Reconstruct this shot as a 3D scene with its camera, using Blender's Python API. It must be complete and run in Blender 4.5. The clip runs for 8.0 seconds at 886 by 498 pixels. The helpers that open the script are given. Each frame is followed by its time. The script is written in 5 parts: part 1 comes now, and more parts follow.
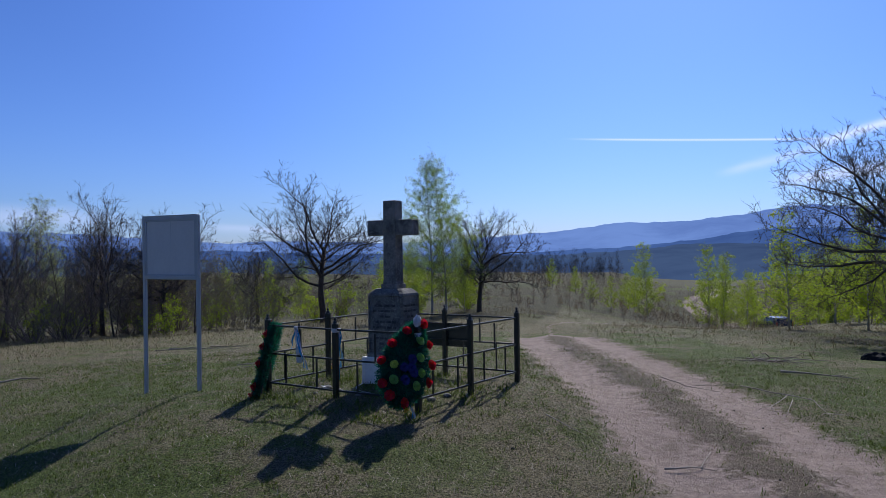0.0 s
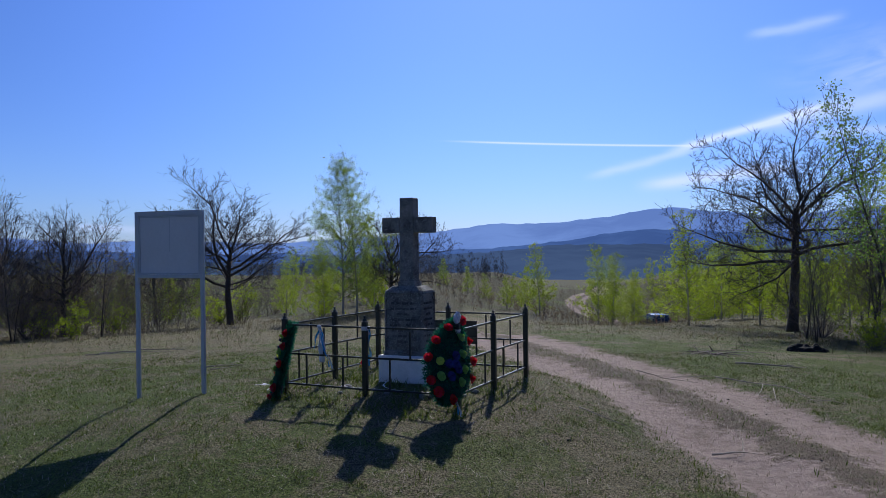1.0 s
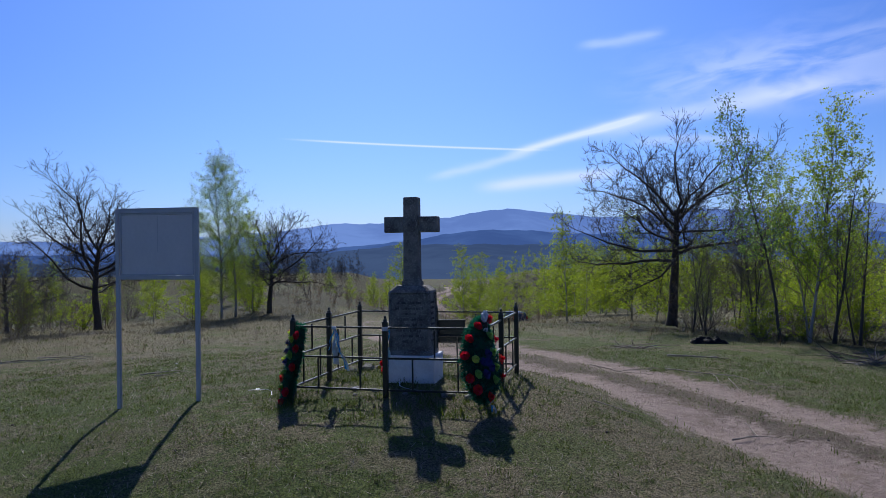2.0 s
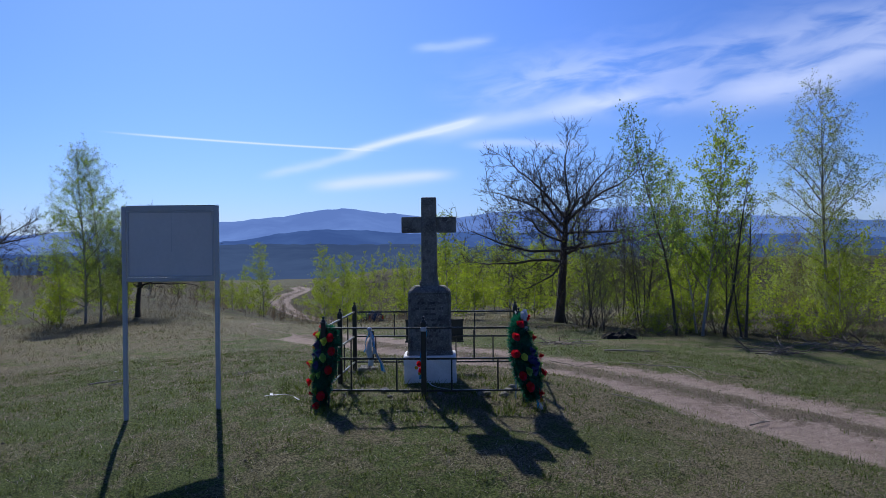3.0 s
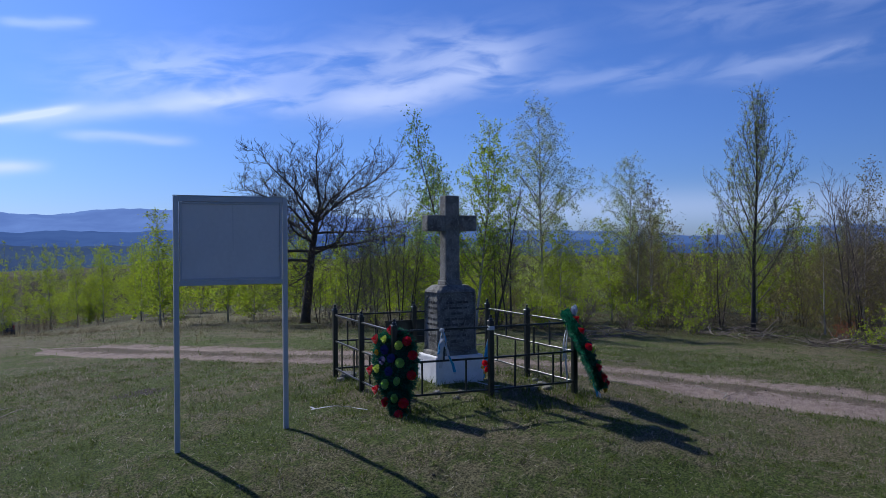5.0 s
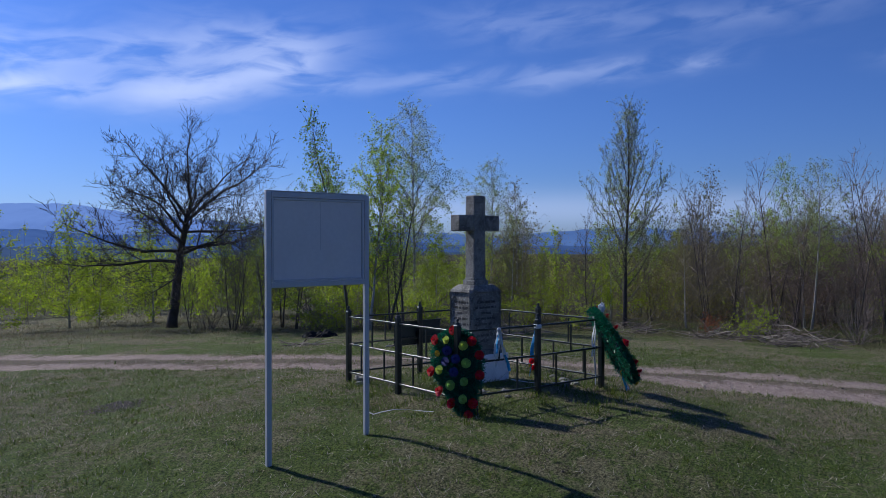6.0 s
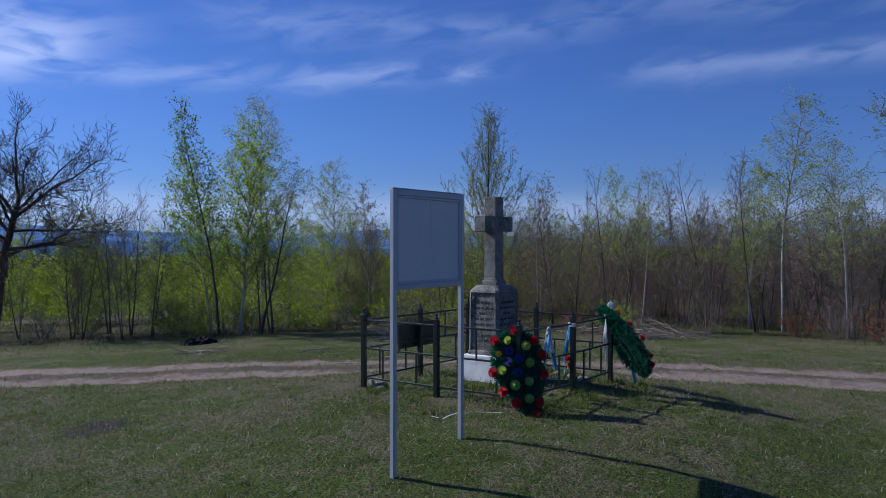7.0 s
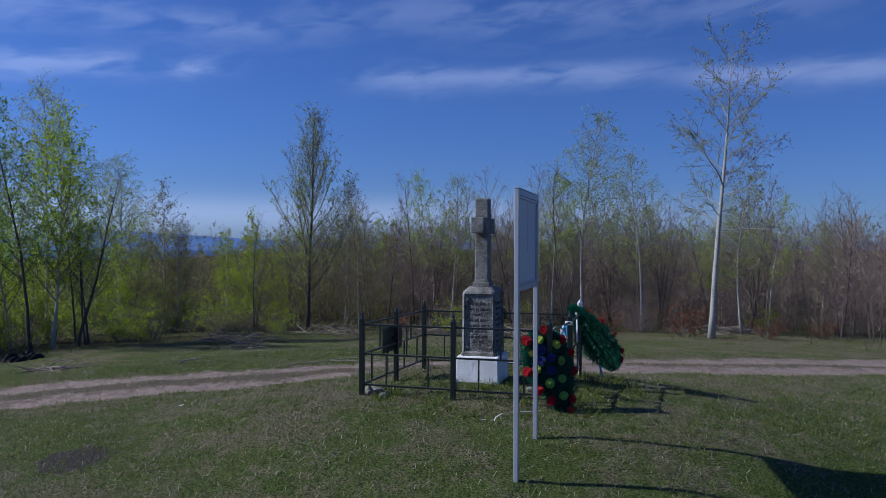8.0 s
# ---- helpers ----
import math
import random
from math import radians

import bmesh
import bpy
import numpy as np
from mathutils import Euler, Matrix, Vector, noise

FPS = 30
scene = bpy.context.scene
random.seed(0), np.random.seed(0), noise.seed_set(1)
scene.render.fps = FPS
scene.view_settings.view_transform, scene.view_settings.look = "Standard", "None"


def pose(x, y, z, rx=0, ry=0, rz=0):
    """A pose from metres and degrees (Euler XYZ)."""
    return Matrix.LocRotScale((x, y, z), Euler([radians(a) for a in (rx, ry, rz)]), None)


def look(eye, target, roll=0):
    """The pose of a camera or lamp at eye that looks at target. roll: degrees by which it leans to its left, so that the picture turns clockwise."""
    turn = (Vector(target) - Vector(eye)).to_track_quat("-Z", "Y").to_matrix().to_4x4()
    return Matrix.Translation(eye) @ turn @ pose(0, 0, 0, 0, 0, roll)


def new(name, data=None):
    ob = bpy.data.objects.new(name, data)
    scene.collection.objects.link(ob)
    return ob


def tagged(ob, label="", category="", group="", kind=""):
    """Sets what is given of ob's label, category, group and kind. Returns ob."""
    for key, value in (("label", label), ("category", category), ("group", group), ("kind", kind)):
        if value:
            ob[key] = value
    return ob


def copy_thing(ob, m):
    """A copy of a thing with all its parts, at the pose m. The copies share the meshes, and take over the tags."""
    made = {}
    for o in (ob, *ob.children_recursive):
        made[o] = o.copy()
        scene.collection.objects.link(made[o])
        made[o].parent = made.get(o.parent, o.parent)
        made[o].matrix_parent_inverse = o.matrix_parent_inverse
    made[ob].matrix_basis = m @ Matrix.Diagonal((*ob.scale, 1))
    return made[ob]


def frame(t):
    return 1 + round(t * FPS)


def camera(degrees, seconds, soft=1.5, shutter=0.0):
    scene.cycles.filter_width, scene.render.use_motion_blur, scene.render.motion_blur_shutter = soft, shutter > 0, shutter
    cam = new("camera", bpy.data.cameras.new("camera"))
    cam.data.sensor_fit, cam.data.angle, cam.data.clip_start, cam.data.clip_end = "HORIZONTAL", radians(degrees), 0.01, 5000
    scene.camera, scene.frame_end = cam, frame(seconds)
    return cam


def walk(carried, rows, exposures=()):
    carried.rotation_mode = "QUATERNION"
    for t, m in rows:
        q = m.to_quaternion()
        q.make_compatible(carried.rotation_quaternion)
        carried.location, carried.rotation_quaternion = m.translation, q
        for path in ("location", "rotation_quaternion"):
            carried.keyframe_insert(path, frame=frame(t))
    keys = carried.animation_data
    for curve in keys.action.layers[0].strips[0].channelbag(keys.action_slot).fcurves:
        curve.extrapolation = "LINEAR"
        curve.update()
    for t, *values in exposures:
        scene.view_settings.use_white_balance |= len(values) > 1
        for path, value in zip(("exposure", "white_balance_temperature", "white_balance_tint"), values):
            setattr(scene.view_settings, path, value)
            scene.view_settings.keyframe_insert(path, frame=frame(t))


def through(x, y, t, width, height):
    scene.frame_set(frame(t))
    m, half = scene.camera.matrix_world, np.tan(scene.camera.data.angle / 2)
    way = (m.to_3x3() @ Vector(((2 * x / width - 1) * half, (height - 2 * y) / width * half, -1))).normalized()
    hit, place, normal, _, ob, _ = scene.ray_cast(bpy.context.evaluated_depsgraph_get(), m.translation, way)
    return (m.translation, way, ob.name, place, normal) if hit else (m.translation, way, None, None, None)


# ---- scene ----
cam = camera(57.0, 8.0, soft=0.85)
METRES, EYE, TILT, LEAN, TURN = 19.0, 1.77, 0.0, 0.0, 0.0
ROWS = [
    (0.0, 0.0, 0.0, 0.0, -0.0, -0.02, 0.75),
    (0.5, -0.0432, 0.0009, -0.0001, -4.08, -0.06, 0.72),
    (1.0, -0.0881, 0.0041, -0.0008, -8.72, -0.09, 0.67),
    (1.5, -0.1348, 0.0128, -0.0006, -14.06, -0.14, 0.68),
    (3.0, -0.2897, 0.0723, 0.0014, -31.35, -0.34, 0.55),
    (3.5, -0.3372, 0.106, 0.0018, -37.2, -0.38, 0.49),
    (4.0, -0.3825, 0.1468, 0.0022, -43.93, -0.46, 0.39),
    (4.5, -0.4246, 0.1955, 0.002, -51.13, -0.48, 0.35),
    (6.0, -0.5188, 0.3733, 0.002, -71.73, -0.5, 0.07),
    (6.5, -0.5353, 0.4451, 0.0019, -79.14, -0.49, -0.01),
    (7.0, -0.5424, 0.5223, 0.0015, -87.47, -0.4, -0.08),
    (7.5, -0.5367, 0.6024, 0.0005, -96.63, -0.25, -0.2),
    (8.0, -0.5178, 0.681, -0.0, -106.24, -0.13, -0.24),
]
EXPOSURES = [(0.0, 0.03, 6130, 10), (3.5, 0.02, 6080, 10), (6.0, 0.0, 5880, 10), (8.0, 0.0, 5740, 10)]
walk(cam, [(t, pose(0, 0, EYE, TILT, LEAN, TURN) @ pose(METRES * x, METRES * y, METRES * z, 90 + pitch, roll, yaw)) for t, x, y, z, yaw, pitch, roll in ROWS], EXPOSURES)

# ---- light: spring sun ahead of the first view, clear sky with cirrus ----
SUN_AZ, SUN_EL = 15.5, 36.8
SKY = 0.0705
sun_data = bpy.data.lights.new("sun", "SUN")
sun_data.energy, sun_data.angle, sun_data.color = 4.3, radians(0.55), (1.0, 0.95, 0.86)
sun = new("sun", sun_data)
to_sun = Vector((math.sin(radians(SUN_AZ)) * math.cos(radians(SUN_EL)), math.cos(radians(SUN_AZ)) * math.cos(radians(SUN_EL)), math.sin(radians(SUN_EL))))
sun.matrix_world = look(to_sun * 60, (0, 0, 0))


class Nodes:
    """Short way to write a node tree."""

    def __init__(self, tree):
        self.tree = tree
        tree.nodes.clear()

    def add(self, kind, sockets=None, **props):
        n = self.tree.nodes.new(kind)
        for k, v in props.items():
            setattr(n, k, v)
        for k, v in (sockets or {}).items():
            s = n.inputs[k]
            if isinstance(v, bpy.types.NodeSocket):
                self.tree.links.new(v, s)
            else:
                s.default_value = v
        return n

    def math(self, op, a, b=0.0, c=0.0, clamp=False):
        return self.add("ShaderNodeMath", {0: a, 1: b, 2: c}, operation=op, use_clamp=clamp).outputs[0]

    def mix(self, fac, a, b, blend="MIX"):
        n = self.add("ShaderNodeMix", {0: fac}, data_type="RGBA", blend_type=blend)
        for i, v in ((6, a), (7, b)):
            if isinstance(v, bpy.types.NodeSocket):
                self.tree.links.new(v, n.inputs[i])
            else:
                n.inputs[i].default_value = (*v, 1.0)[:4]
        return n.outputs[2]

    def noise(self, scale, detail=4.0, vec=None, rough=0.55, distort=0.0):
        s = {"Scale": scale, "Detail": detail, "Roughness": rough, "Distortion": distort}
        if vec is not None:
            s["Vector"] = vec
        return self.add("ShaderNodeTexNoise", s).outputs["Fac"]

    def ramp(self, fac, lo, hi, clamp=True):
        return self.add("ShaderNodeMapRange", {0: fac, 1: lo, 2: hi}, interpolation_type="SMOOTHSTEP").outputs[0]


world = bpy.data.worlds.new("sky")
scene.world = world
world.use_nodes = True
W = Nodes(world.node_tree)
sky = W.add("ShaderNodeTexSky", sky_type="NISHITA", sun_disc=False, sun_elevation=radians(SUN_EL), sun_rotation=radians(SUN_AZ), altitude=500.0, air_density=1.0, dust_density=0.45, ozone_density=5.0)
direction = W.add("ShaderNodeTexCoord").outputs["Generated"]
xyz = W.add("ShaderNodeSeparateXYZ", {0: direction})
az = W.math("MULTIPLY", W.math("ARCTAN2", xyz.outputs[0], xyz.outputs[1]), 180 / math.pi)
el = W.math("MULTIPLY", W.math("ARCSINE", xyz.outputs[2]), 180 / math.pi)
flat = W.add("ShaderNodeCombineXYZ", {0: W.math("MULTIPLY", az, 0.05), 1: W.math("MULTIPLY", el, 0.16), 2: 0.0}).outputs[0]
fine = W.add("ShaderNodeCombineXYZ", {0: W.math("MULTIPLY", az, 0.09), 1: W.math("MULTIPLY_ADD", el, 0.30, W.math("MULTIPLY", az, -0.030)), 2: 3.0}).outputs[0]
warp = W.math("SUBTRACT", W.noise(3.0, 3.0, flat), 0.5)
puff = W.noise(2.6, 5.0, fine, 0.5, 0.5)


def streak(a0, e0, a1, e1, width, amount, ragged):
    """A cirrus streak from one azimuth and elevation to another, in degrees."""
    da, de = a1 - a0, e1 - e0
    length = math.hypot(da, de)
    ux, uy = da / length, de / length
    x, y = W.math("SUBTRACT", az, a0), W.math("SUBTRACT", el, e0)
    s = W.math("ADD", W.math("MULTIPLY", x, ux), W.math("MULTIPLY", y, uy))
    d = W.math("ADD", W.math("MULTIPLY", x, -uy), W.math("MULTIPLY", y, ux))
    d = W.math("ADD", d, W.math("MULTIPLY", warp, ragged * 4.0))
    across = W.math("EXPONENT", W.math("MULTIPLY", W.math("POWER", W.math("ABSOLUTE", W.math("DIVIDE", d, width)), 2.0), -1.0))
    mid = W.math("ABSOLUTE", W.math("SUBTRACT", W.math("DIVIDE", s, length), 0.5))
    along = W.ramp(mid, 0.62, 0.3)
    grain = W.ramp(puff, 0.62 - 0.5 * (1 - min(1, ragged * 2)), 0.30 - 0.5 * (1 - min(1, ragged * 2)))
    grain = W.math("SUBTRACT", 1.0, grain)
    return W.math("MULTIPLY", W.math("MULTIPLY", across, along), W.math("MULTIPLY", grain, amount))


STREAKS = [
    (10.0, 7.4, 26.2, 6.6, 0.065, 0.75, 0.0), (24.6, 6.4, 34.0, 8.7, 0.26, 0.9, 0.06), (30.0, 7.6, 46.0, 10.2, 0.6, 0.46, 0.25),
    (33.0, 10.6, 66.0, 13.6, 1.8, 0.42, 0.55), (40.0, 9.2, 60.0, 10.2, 1.0, 0.30, 0.45), (22.6, 4.1, 32.0, 4.9, 0.40, 0.75, 0.10),
    (19.0, 4.8, 26.0, 6.4, 0.28, 0.4, 0.2), (33.0, 6.9, 41.0, 6.8, 0.3, 0.40, 0.2), (29.5, 13.3, 35.0, 14.0, 0.3, 0.3, 0.3),
    (50.0, 9.0, 63.5, 12.6, 1.1, 0.40, 0.4), (60.0, 10.6, 76.0, 11.4, 0.8, 0.24, 0.55), (76.0, 11.0, 92.0, 12.1, 0.75, 0.29, 0.5),
    (70.0, 15.0, 98.0, 14.4, 1.2, 0.16, 0.6), (100.0, 11.4, 122.0, 12.0, 0.8, 0.25, 0.45), (122.0, 11.3, 140.0, 10.8, 0.7, 0.30, 0.4),
    (95.0, 16.0, 135.0, 16.0, 1.6, 0.14, 0.6), (-40.0, 2.6, -22.0, 2.2, 0.5, 0.4, 0.3), (-16.0, 1.6, -9.0, 1.3, 0.22, 0.35, 0.2),
    (52.0, 2.4, 125.0, 2.0, 1.2, 0.34, 0.05),
]
cover = None
for s in STREAKS:
    c = streak(*s)
    cover = c if cover is None else W.math("ADD", cover, c)
cover = W.math("MINIMUM", cover, 0.9)
tint = W.mix(1.0, sky.outputs[0], (0.66, 0.84, 1.38), "MULTIPLY")
toward = W.add("ShaderNodeVectorMath", {0: direction, 1: tuple(to_sun)}, operation="DOT_PRODUCT").outputs["Value"]
glow = W.math("MULTIPLY_ADD", W.ramp(toward, -0.4, 0.8), 0.22, W.math("MULTIPLY_ADD", W.ramp(toward, 0.72, 0.98), 0.34, 0.76))
tint = W.mix(1.0, tint, W.add("ShaderNodeCombineXYZ", {0: glow, 1: glow, 2: glow}).outputs[0], "MULTIPLY")
cloud = W.mix(1.0, (9.3, 10.4, 14.4), W.add("ShaderNodeCombineXYZ", {0: glow, 1: glow, 2: glow}).outputs[0], "MULTIPLY")
cloudy = W.mix(cover, tint, cloud)
bg = W.add("ShaderNodeBackground", {"Color": cloudy, "Strength": SKY})
W.tree.links.new(bg.outputs[0], W.add("ShaderNodeOutputWorld").inputs[0])


# ---- materials ----
def material(name, base=(0.5, 0.5, 0.5), rough=0.8, metal=0.0, other=None, scale=8.0, fine=60.0, bump=0.3, depth=0.004, amount=0.6, jitter=0.0, spec=0.35, through=None, speck=None):
    """A surface with stains at one scale and grain at another, and relief."""
    m = bpy.data.materials.new(name)
    m.use_nodes = True
    N = Nodes(m.node_tree)
    co = N.add("ShaderNodeTexCoord").outputs["Object"]
    big, small = N.noise(scale, 5.0, co), N.noise(fine, 3.0, co)
    other = other or tuple(c * 0.6 for c in base)
    f = N.math("MULTIPLY", N.ramp(N.math("ADD", N.math("MULTIPLY", big, 0.7), N.math("MULTIPLY", small, 0.3)), 0.36, 0.64), amount)
    col = N.mix(f, base, other)
    if speck:
        col = N.mix(N.math("MULTIPLY", N.ramp(N.noise(fine * 1.3, 3.0, co, 0.6), 0.54, 0.68), 0.75), col, speck)
        col = N.mix(N.math("MULTIPLY", N.ramp(N.noise(scale * 3.1, 6.0, co, 0.7), 0.55, 0.7), 0.6), col, tuple(x * 1.25 for x in other))
    if jitter:
        r = N.add("ShaderNodeNewGeometry").outputs["Random Per Island"]
        hsv = N.add("ShaderNodeHueSaturation", {"Hue": N.math("MULTIPLY_ADD", r, 0.05 * jitter, 0.5 - 0.025 * jitter), "Value": N.math("MULTIPLY_ADD", N.math("FRACT", N.math("MULTIPLY", r, 17.3)), jitter, 1 - jitter / 2), "Color": col})
        col = hsv.outputs[0]
    b = N.add("ShaderNodeBump", {"Strength": bump, "Distance": depth, "Height": N.math("ADD", N.math("MULTIPLY", small, 0.6), big)})
    p = N.add("ShaderNodeBsdfPrincipled", {"Base Color": col, "Roughness": N.math("MULTIPLY_ADD", small, 0.2, rough - 0.1), "Metallic": metal, "Normal": b.outputs[0], "Specular IOR Level": spec})
    out = p.outputs[0]
    if through:
        t = N.add("ShaderNodeBsdfTranslucent", {"Color": N.mix(1.0, col, through, "MULTIPLY")})
        out = N.add("ShaderNodeMixShader", {0: 0.58, 1: out, 2: t.outputs[0]}).outputs[0]
    N.tree.links.new(out, N.add("ShaderNodeOutputMaterial").inputs[0])
    return m


M_STONE = material("weathered_stone", (0.25, 0.24, 0.215), 0.92, other=(0.08, 0.075, 0.066), scale=6, fine=55, bump=1.0, depth=0.016, amount=0.95, speck=(0.42, 0.41, 0.38))
M_LIME = material("limewash", (0.84, 0.83, 0.83), 0.9, other=(0.62, 0.61, 0.60), scale=6, fine=40, bump=0.6, depth=0.01, amount=0.5)
M_LETTER = material("incised_letter", (0.06, 0.057, 0.052), 0.9, fine=40)
M_IRON = material("black_painted_iron", (0.011, 0.016, 0.015), 0.34, other=(0.007, 0.009, 0.0085), scale=12, fine=120, bump=0.25, depth=0.002, spec=0.5)
M_PLATE = material("dark_green_plate", (0.02, 0.032, 0.03), 0.45, other=(0.012, 0.018, 0.018), scale=4, fine=60, bump=0.1)
M_STEEL = material("grey_painted_steel", (0.46, 0.47, 0.50), 0.42, metal=0.2, other=(0.37, 0.38, 0.41), scale=6, fine=90, bump=0.1, depth=0.001, amount=0.4)
M_BOARD = material("grey_board", (0.66, 0.64, 0.65), 0.7, other=(0.56, 0.545, 0.56), scale=1.3, fine=25, bump=0.05, amount=0.6)
M_TINSEL = material("green_tinsel", (0.026, 0.20, 0.12), 0.28, other=(0.009, 0.085, 0.05), scale=20, fine=90, jitter=0.6, spec=0.5, through=(0.55, 0.7, 0.62))
M_PAD = material("green_wreath_backing", (0.010, 0.055, 0.032), 0.7, other=(0.006, 0.03, 0.02), scale=30, fine=120, bump=0.6, depth=0.01)
M_RED = material("red_cloth_flower", (0.66, 0.02, 0.035), 0.6, other=(0.48, 0.012, 0.022), scale=25, jitter=0.4, through=(1.0, 0.8, 0.8))
M_LIMEFLOWER = material("yellow_green_flower", (0.70, 0.80, 0.16), 0.6, other=(0.55, 0.68, 0.12), scale=25, jitter=0.2, through=(1.0, 1.0, 0.8))
M_GREENFLOWER = material("pale_green_flower", (0.36, 0.62, 0.17), 0.6, other=(0.26, 0.50, 0.12), scale=25, jitter=0.2, through=(1.0, 1.0, 0.8))
M_BLUE = material("dark_blue_flower", (0.025, 0.03, 0.16), 0.7, other=(0.015, 0.015, 0.09), scale=25, jitter=0.4)
M_YELLOW = material("yellow_flower", (0.65, 0.45, 0.03), 0.7, other=(0.5, 0.3, 0.02), scale=25, jitter=0.3)
M_WHITE = material("white_ribbon", (0.60, 0.61, 0.63), 0.6, other=(0.42, 0.43, 0.46), scale=14, bump=0.2)
M_CYAN = material("blue_ribbon", (0.05, 0.33, 0.62), 0.55, other=(0.03, 0.24, 0.48), scale=14, bump=0.2)
M_YRIB = material("yellow_ribbon", (0.7, 0.5, 0.04), 0.55, scale=14, bump=0.2)
M_BARK = material("grey_brown_bark", (0.092, 0.078, 0.070), 0.95, other=(0.045, 0.039, 0.035), scale=6, fine=45, bump=0.8, depth=0.02)
M_TWIG = material("brown_twigs", (0.185, 0.150, 0.128), 0.9, other=(0.115, 0.092, 0.080), scale=2, fine=20, jitter=0.4)
M_TWIG_RED = material("reddish_twigs", (0.215, 0.160, 0.142), 0.9, other=(0.145, 0.108, 0.098), scale=2, fine=20, jitter=0.4)
M_DRYLEAF = material("brown_beech_leaf", (0.25, 0.115, 0.062), 0.8, other=(0.17, 0.075, 0.042), scale=6, jitter=0.5, through=(1.0, 0.8, 0.6))
M_PURPLELEAF = material("purple_brown_leaf", (0.10, 0.035, 0.05), 0.8, other=(0.06, 0.02, 0.03), scale=6, jitter=0.4, through=(1.0, 0.7, 0.8))
M_LEAF = material("young_birch_leaf", (0.33, 0.41, 0.08), 0.6, other=(0.26, 0.34, 0.065), scale=0.8, jitter=0.6, through=(1.08, 1.15, 0.5))
M_LEAFY = material("yellow_green_leaf", (0.30, 0.36, 0.045), 0.6, other=(0.24, 0.295, 0.038), scale=0.6, jitter=0.5, through=(1.08, 1.15, 0.5))
M_LEAFD = material("dark_aspen_leaf", (0.19, 0.27, 0.10), 0.5, other=(0.10, 0.16, 0.06), scale=0.8, jitter=0.5, spec=0.5, through=(1.0, 1.1, 0.55))
M_LEAFG = material("grey_green_leaf", (0.31, 0.37, 0.15), 0.6, other=(0.24, 0.29, 0.11), scale=0.8, jitter=0.5, through=(1.15, 1.1, 0.7))
M_BUD = material("olive_bud", (0.21, 0.20, 0.085), 0.6, other=(0.155, 0.148, 0.065), scale=1, jitter=0.5, through=(1.1, 1.0, 0.7))
M_SOIL = material("dark_soil", (0.055, 0.05, 0.045), 0.95, scale=9, bump=1.0, depth=0.03)
M_PLASTIC = material("black_plastic", (0.009, 0.010, 0.012), 0.8, scale=6, bump=0.5, depth=0.02, spec=0.2)
M_DRYWOOD = material("bleached_dry_wood", (0.34, 0.30, 0.25), 0.9, other=(0.2, 0.17, 0.14), scale=8, fine=60)
M_CARPAINT = material("dark_blue_car_paint", (0.03, 0.045, 0.07), 0.25, metal=0.4, scale=3, bump=0.02, spec=0.6)
M_GLASS = material("dark_car_glass", (0.02, 0.025, 0.03), 0.08, scale=3, bump=0.0, spec=0.8)
M_RUBBER = material("tyre_rubber", (0.02, 0.02, 0.02), 0.9, scale=8)
M_RIM = material("alloy_rim", (0.35, 0.36, 0.38), 0.35, metal=0.8, scale=8)
M_LAMPRED = material("red_lamp_glass", (0.3, 0.02, 0.02), 0.2, scale=8)


def birch_bark():
    m = bpy.data.materials.new("white_birch_bark")
    m.use_nodes = True
    N = Nodes(m.node_tree)
    co = N.add("ShaderNodeTexCoord").outputs["Object"]
    bands = N.noise(1.0, 4.0, N.add("ShaderNodeMapping", {0: co, 3: (9.0, 9.0, 26.0)}).outputs[0], 0.7)
    patches = N.noise(2.2, 4.0, co)
    f = N.math("MAXIMUM", N.ramp(bands, 0.56, 0.66), N.ramp(patches, 0.58, 0.72))
    col = N.mix(f, (0.35, 0.332, 0.31), (0.085, 0.075, 0.068))
    b = N.add("ShaderNodeBump", {"Strength": 0.5, "Distance": 0.01, "Height": bands})
    p = N.add("ShaderNodeBsdfPrincipled", {"Base Color": col, "Roughness": 0.8, "Normal": b.outputs[0]})
    N.tree.links.new(p.outputs[0], N.add("ShaderNodeOutputMaterial").inputs[0])
    return m


M_BROWNBUD = material("brown_bud", (0.235, 0.175, 0.105), 0.7, other=(0.165, 0.122, 0.076), scale=0.8, jitter=0.5, through=(1.05, 1.0, 0.8))
M_BIRCH = birch_bark()


def haze_glow_material(name, colour, glow, scale):
    """Far wooded hills, glowing; the haze of distance is painted into the colour."""
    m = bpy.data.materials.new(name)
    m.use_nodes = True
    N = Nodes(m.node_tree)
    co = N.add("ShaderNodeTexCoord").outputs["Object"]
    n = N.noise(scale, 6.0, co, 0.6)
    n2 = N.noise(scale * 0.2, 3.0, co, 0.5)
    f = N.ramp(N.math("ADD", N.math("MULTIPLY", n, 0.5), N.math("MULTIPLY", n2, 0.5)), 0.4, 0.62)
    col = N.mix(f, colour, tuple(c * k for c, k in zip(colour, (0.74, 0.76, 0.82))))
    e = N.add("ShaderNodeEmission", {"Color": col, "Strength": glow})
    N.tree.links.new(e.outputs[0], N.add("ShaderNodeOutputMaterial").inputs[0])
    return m


